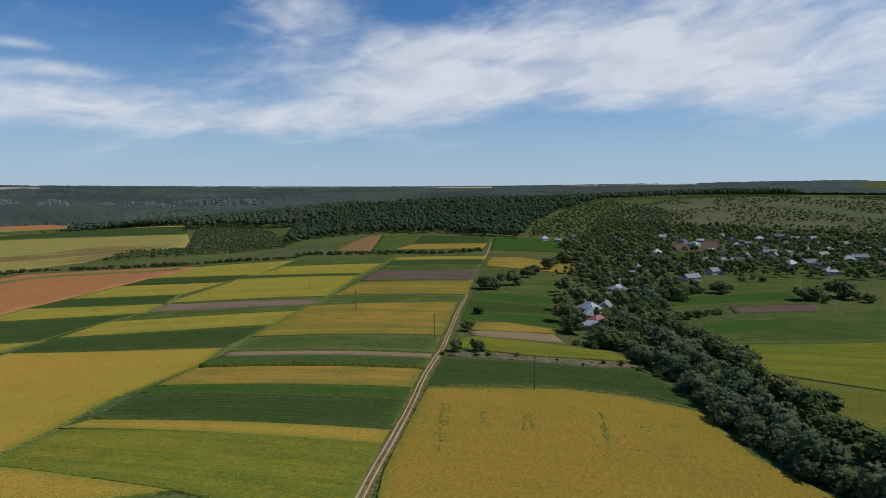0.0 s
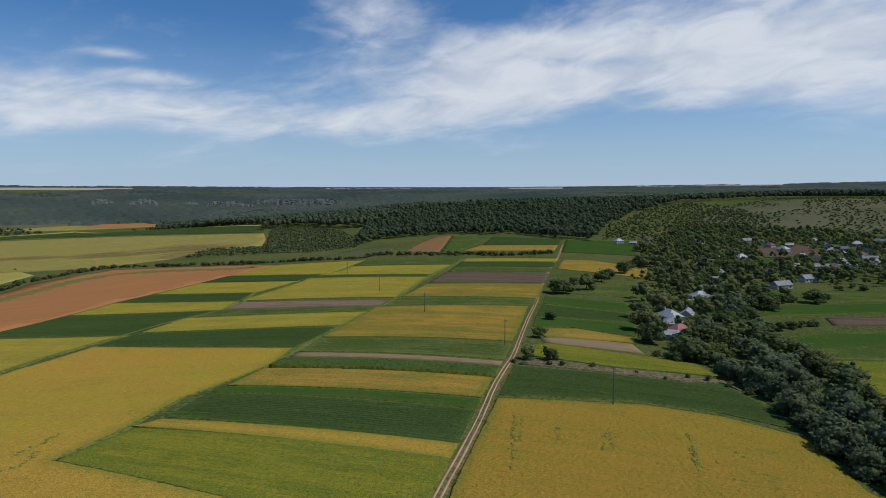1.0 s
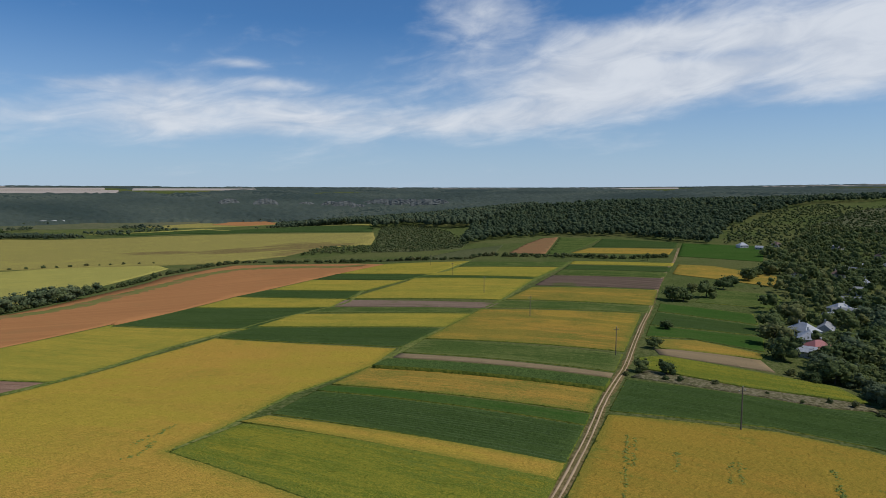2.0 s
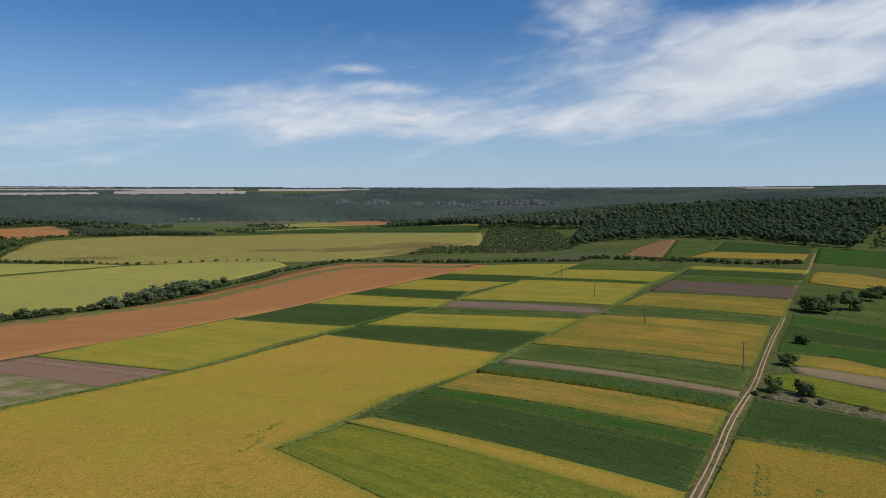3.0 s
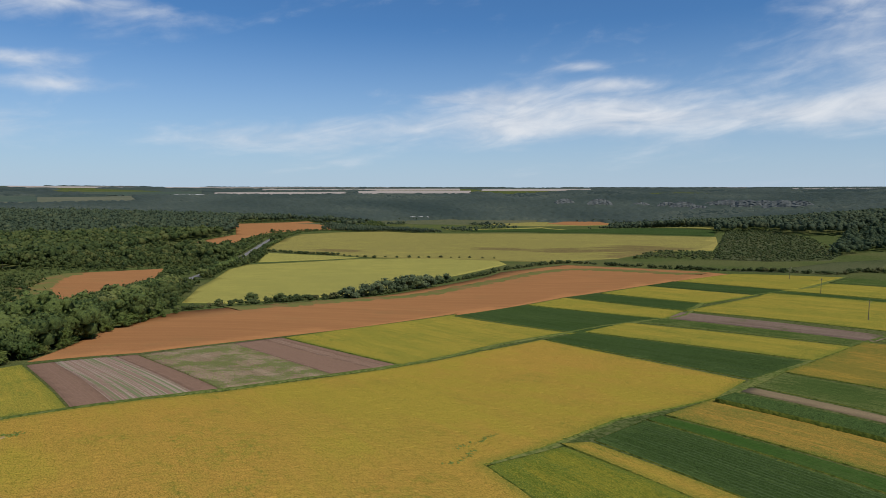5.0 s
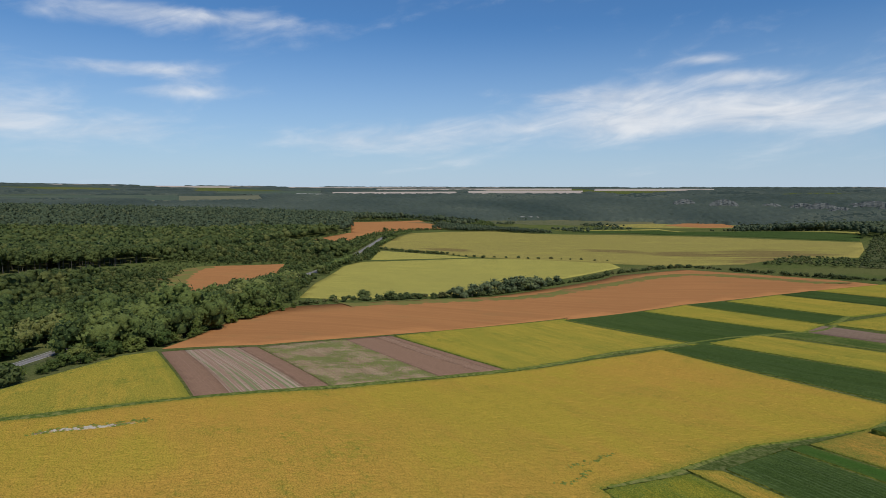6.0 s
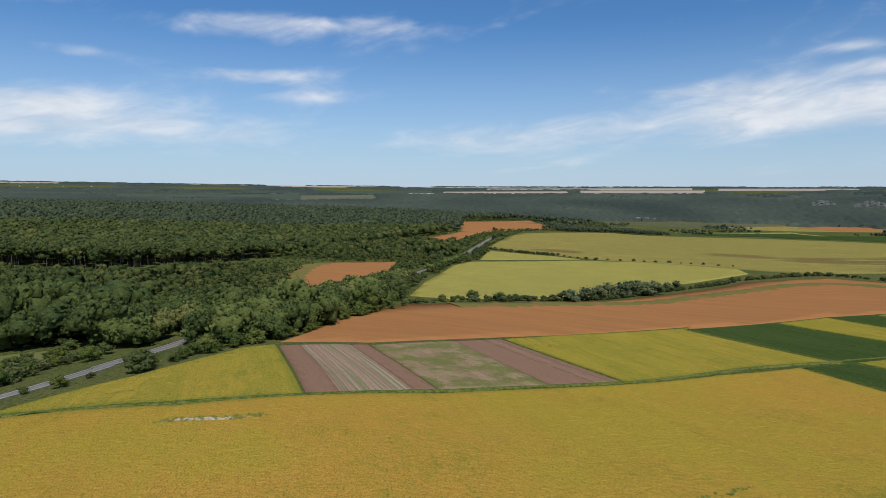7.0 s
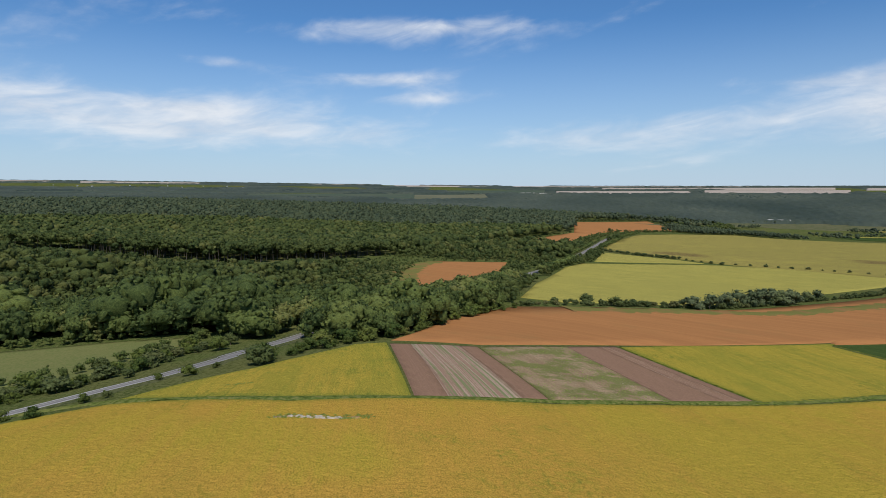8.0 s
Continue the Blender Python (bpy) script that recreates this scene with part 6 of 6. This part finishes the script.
# ---------------------------------------------------------------- houses
def house(name, label, wide, deep, wall_h, rise, hip, wall_mat, roof_mat, annex=False):
    ob = new(name)
    bm = bmesh.new()
    box(bm, 0, 0, wall_h / 2 - 0.4, wide, deep, wall_h + 0.8)
    part("wall", bm, wall_mat, ob)
    bm = bmesh.new()
    e = 0.5
    w, d = wide / 2 + e, deep / 2 + e
    inset = min(w * 0.75, d) if hip else 0.0
    low = [bm.verts.new(p) for p in ((-w, -d, wall_h - 0.1), (w, -d, wall_h - 0.1), (w, d, wall_h - 0.1), (-w, d, wall_h - 0.1))]
    ridge = [bm.verts.new(p) for p in ((-w + inset, 0, wall_h + rise), (w - inset, 0, wall_h + rise))]
    for f in ((low[0], low[1], ridge[1], ridge[0]), (low[2], low[3], ridge[0], ridge[1]), (low[1], low[2], ridge[1]), (low[3], low[0], ridge[0]), low[::-1]):
        bm.faces.new(f)
    bmesh.ops.recalc_face_normals(bm, faces=bm.faces)
    bmesh.ops.bevel(bm, geom=bm.edges[:], offset=0.06, segments=1, affect="EDGES")
    roof = part("roof", bm, roof_mat, ob)
    bm = bmesh.new()
    box(bm, wide * 0.22, deep * 0.1, wall_h + rise * 0.95, 0.6, 0.6, 1.4)
    box(bm, wide * 0.22, deep * 0.1, wall_h + rise * 0.95 + 0.75, 0.75, 0.75, 0.12)
    part("chimney", bm, M_PLASTER, roof)
    n = max(2, int(wide / 3))
    for s in (-1, 1):
        for k in range(n):
            x = (k + 0.5) / n * wide - wide / 2
            if s < 0 and k == n // 2:
                bm = bmesh.new()
                box(bm, x, s * (deep / 2 + 0.02), 1.0, 1.0, 0.12, 2.05)
                part("door", bm, M_WOOD, ob, "painted wooden door")
                continue
            bm = bmesh.new()
            box(bm, x, s * (deep / 2 + 0.01), wall_h * 0.55, 1.3, 0.14, 1.4)
            win = part("window", bm, M_WOOD, ob)
            bm = bmesh.new()
            box(bm, x, s * (deep / 2 + 0.06), wall_h * 0.55, 1.1, 0.1, 1.2)
            part("pane", bm, M_GLASS, win)
    return tagged(ob, label, "house")


HOUSE_LOOKS = [
    ("village house with limewashed walls and a bright metal hip roof", 11, 9, 3.2, 3.2, True, M_PLASTER, M_TINROOF),
    ("village house with a faded red roof", 10, 8, 3.0, 2.8, True, M_PLASTER, M_REDROOF),
    ("long village house with grey slate gable roof", 14, 7, 2.8, 2.8, False, M_PLASTER, M_SLATE),
    ("small outbuilding with a pale slate roof", 8, 6, 2.6, 1.8, False, M_BLUEWALL, M_TINROOF),
    ("village house with brown tiled roof", 10, 8, 3.0, 3.0, True, M_PLASTER, M_BROWNROOF),
]
built = {}
for k, (x, y, h) in enumerate(HOUSE_SPOTS):
    look_no = (0, 0, 1, 2, 0, 2, 3, 2, 3, 4, 2)[k] if k < 11 else (2, 0, 3, 4, 2)[k % 5]
    label, *size = HOUSE_LOOKS[look_no]
    if look_no not in built:
        made = built[look_no] = house("village_house", label, *size)
    else:
        made = copy_thing(built[look_no], Matrix())
    made.matrix_basis = pose(x, y, ground_z(x, y), 0, 0, random.choice((15, 105, 60, 150, -20)) + random.uniform(-8, 8)) @ Matrix.Diagonal((0.85, 0.85, 0.9, 1))
    tagged(made, group="village houses")


def farm_shed():
    """A long low white farm building under a shallow roof."""
    ob = new("farm_shed")
    bm = bmesh.new()
    box(bm, 0, 0, 2.6, 78, 16, 6.4)
    part("wall", bm, M_PLASTER, ob)
    bm = bmesh.new()
    low = [bm.verts.new(p) for p in ((-40, -9, 5.7), (40, -9, 5.7), (40, 9, 5.7), (-40, 9, 5.7))]
    top = [bm.verts.new(p) for p in ((-40, 0, 9.0), (40, 0, 9.0))]
    for f in ((low[0], low[1], top[1], top[0]), (low[2], low[3], top[0], top[1]), (low[1], low[2], top[1]), (low[3], low[0], top[0]), low[::-1]):
        bm.faces.new(f)
    bmesh.ops.recalc_face_normals(bm, faces=bm.faces)
    part("roof", bm, M_PLASTER, ob, "pale shallow roof")
    return tagged(ob, "long white farm building on the far plateau", "farm building", "far farm buildings")


shed = None
for b, r in ((57.6, 2870), (58.4, 2900), (38.0, 2080)):
    x, y = -r * math.sin(radians(b)), r * math.cos(radians(b))
    shed_here = farm_shed() if shed is None else copy_thing(shed, Matrix())
    shed = shed or shed_here
    shed_here.matrix_basis = pose(x, y, ground_z(x, y), 0, 0, b)

# ---------------------------------------------------------------- bare hollow in the soybean field
def hollow():
    line = [(-122.4, 37.9), (-121.7, 40.9), (-119.8, 44.4), (-117.8, 47.9), (-116.9, 51.7)]
    patch = ribbon("bare_hollow", line, 1.5, M_TRACK, 0.37, 1.0, ragged=0.9)
    tagged(patch, "bare stony hollow in the soybean field", "hollow", kind="structure")
    rng = np.random.default_rng(5)
    p = np.array(rounded(line + [(-116.6, 53.4)], 0.06))
    x, y = (p + rng.normal(0, 0.55, p.shape)).T
    keep = (off_line(x, y, line) > 0.45) | (rng.random(len(x)) < 0.12)
    weeds_round = scatter("hollow_weeds", "dark green weeds round a stony hollow", tuft_shapes, x[keep] - 0.45, y[keep], heights(keep.sum(), 0.36, 0.5, 88), M_LEAF_WEED, 89, (1.0, 1.6))
    tagged(weeds_round, category="weeds")
    pts = rounded(line, 0.42)
    for k, (x, y) in enumerate(pts[5:-7]):
        rng = np.random.default_rng(k)
        v, f = lump(rng, 4, 6, 0.6)
        s = rng.uniform(0.16, 0.38)
        x, y = x + rng.uniform(-0.35, 0.35), y + rng.uniform(-0.35, 0.35)
        v = v * (s * rng.uniform(0.8, 1.5), s * rng.uniform(0.8, 1.5), s * 0.6) + (x, y, ground_z(x, y) + 0.4)
        ob = new("stone", mesh_of("stone", v, f, [M_CHALK]))
        tagged(ob, "pale limestone rock lying in a weedy hollow", "rock", "rocks in the hollow")


hollow()


# ---------------------------------------------------------------- limestone cliffs over the valley
def cliff(wide, seed):
    """A broken rock face: a buttressed wall with ledges, leaning back."""
    rng = np.random.default_rng(seed)
    cols, rows, high = 19, 8, wide * rng.uniform(0.2, 0.3)
    verts = []
    for i in range(rows):
        for j in range(cols):
            u, w = j / (cols - 1), i / (rows - 1)
            cap = (math.sin(math.pi * u) ** 0.5) * rng.uniform(0.9, 1.0)
            buttress = 1.8 * noise.noise((u * 9 + seed, 0.4 * w, seed)) + 0.8 * rng.normal() * 0.5
            verts.append(((u - 0.5) * wide, -6.0 + w * 7.0 - buttress * 2.0, -4.0 + w * high * cap))
    for j in range(cols):
        verts.append(((j / (cols - 1) - 0.5) * wide, 14.0, -5.0))
    k = np.arange(rows)[:, None] * cols + np.arange(cols - 1)[None, :]
    faces = np.stack([k, k + 1, k + 1 + cols, k + cols], -1).reshape(-1, 4)
    return mesh_of("rock_cliff", np.array(verts), faces, [M_CLIFF])


for n, (x, y, w) in enumerate([(-639.0, 2310.2, 30.0), (-578.4, 2279.7, 39.0), (-500.6, 2386.8, 24.0), (-448.2, 2347.3, 45.0), (-373.4, 2285.0, 39.0), (-327.5, 2313.5, 33.0), (-264.3, 2243.6, 45.0), (-218.3, 2267.6, 36.0), (-513.8, 2246.2, 27.0), (-893.3, 2296.7, 39.0), (-1034.9, 2285.1, 33.0), (-744.1, 2331.7, 27.0)]):
    ob = new("rock_cliff", cliff(w * 2.7, n))
    ob.matrix_basis = pose(x, y, ground_z(x, y) + 6.0, 0, 0, math.degrees(math.atan2(-x, y)))
    tagged(ob, "grey limestone cliff standing out of the wooded escarpment", "cliff", "cliffs of the escarpment")
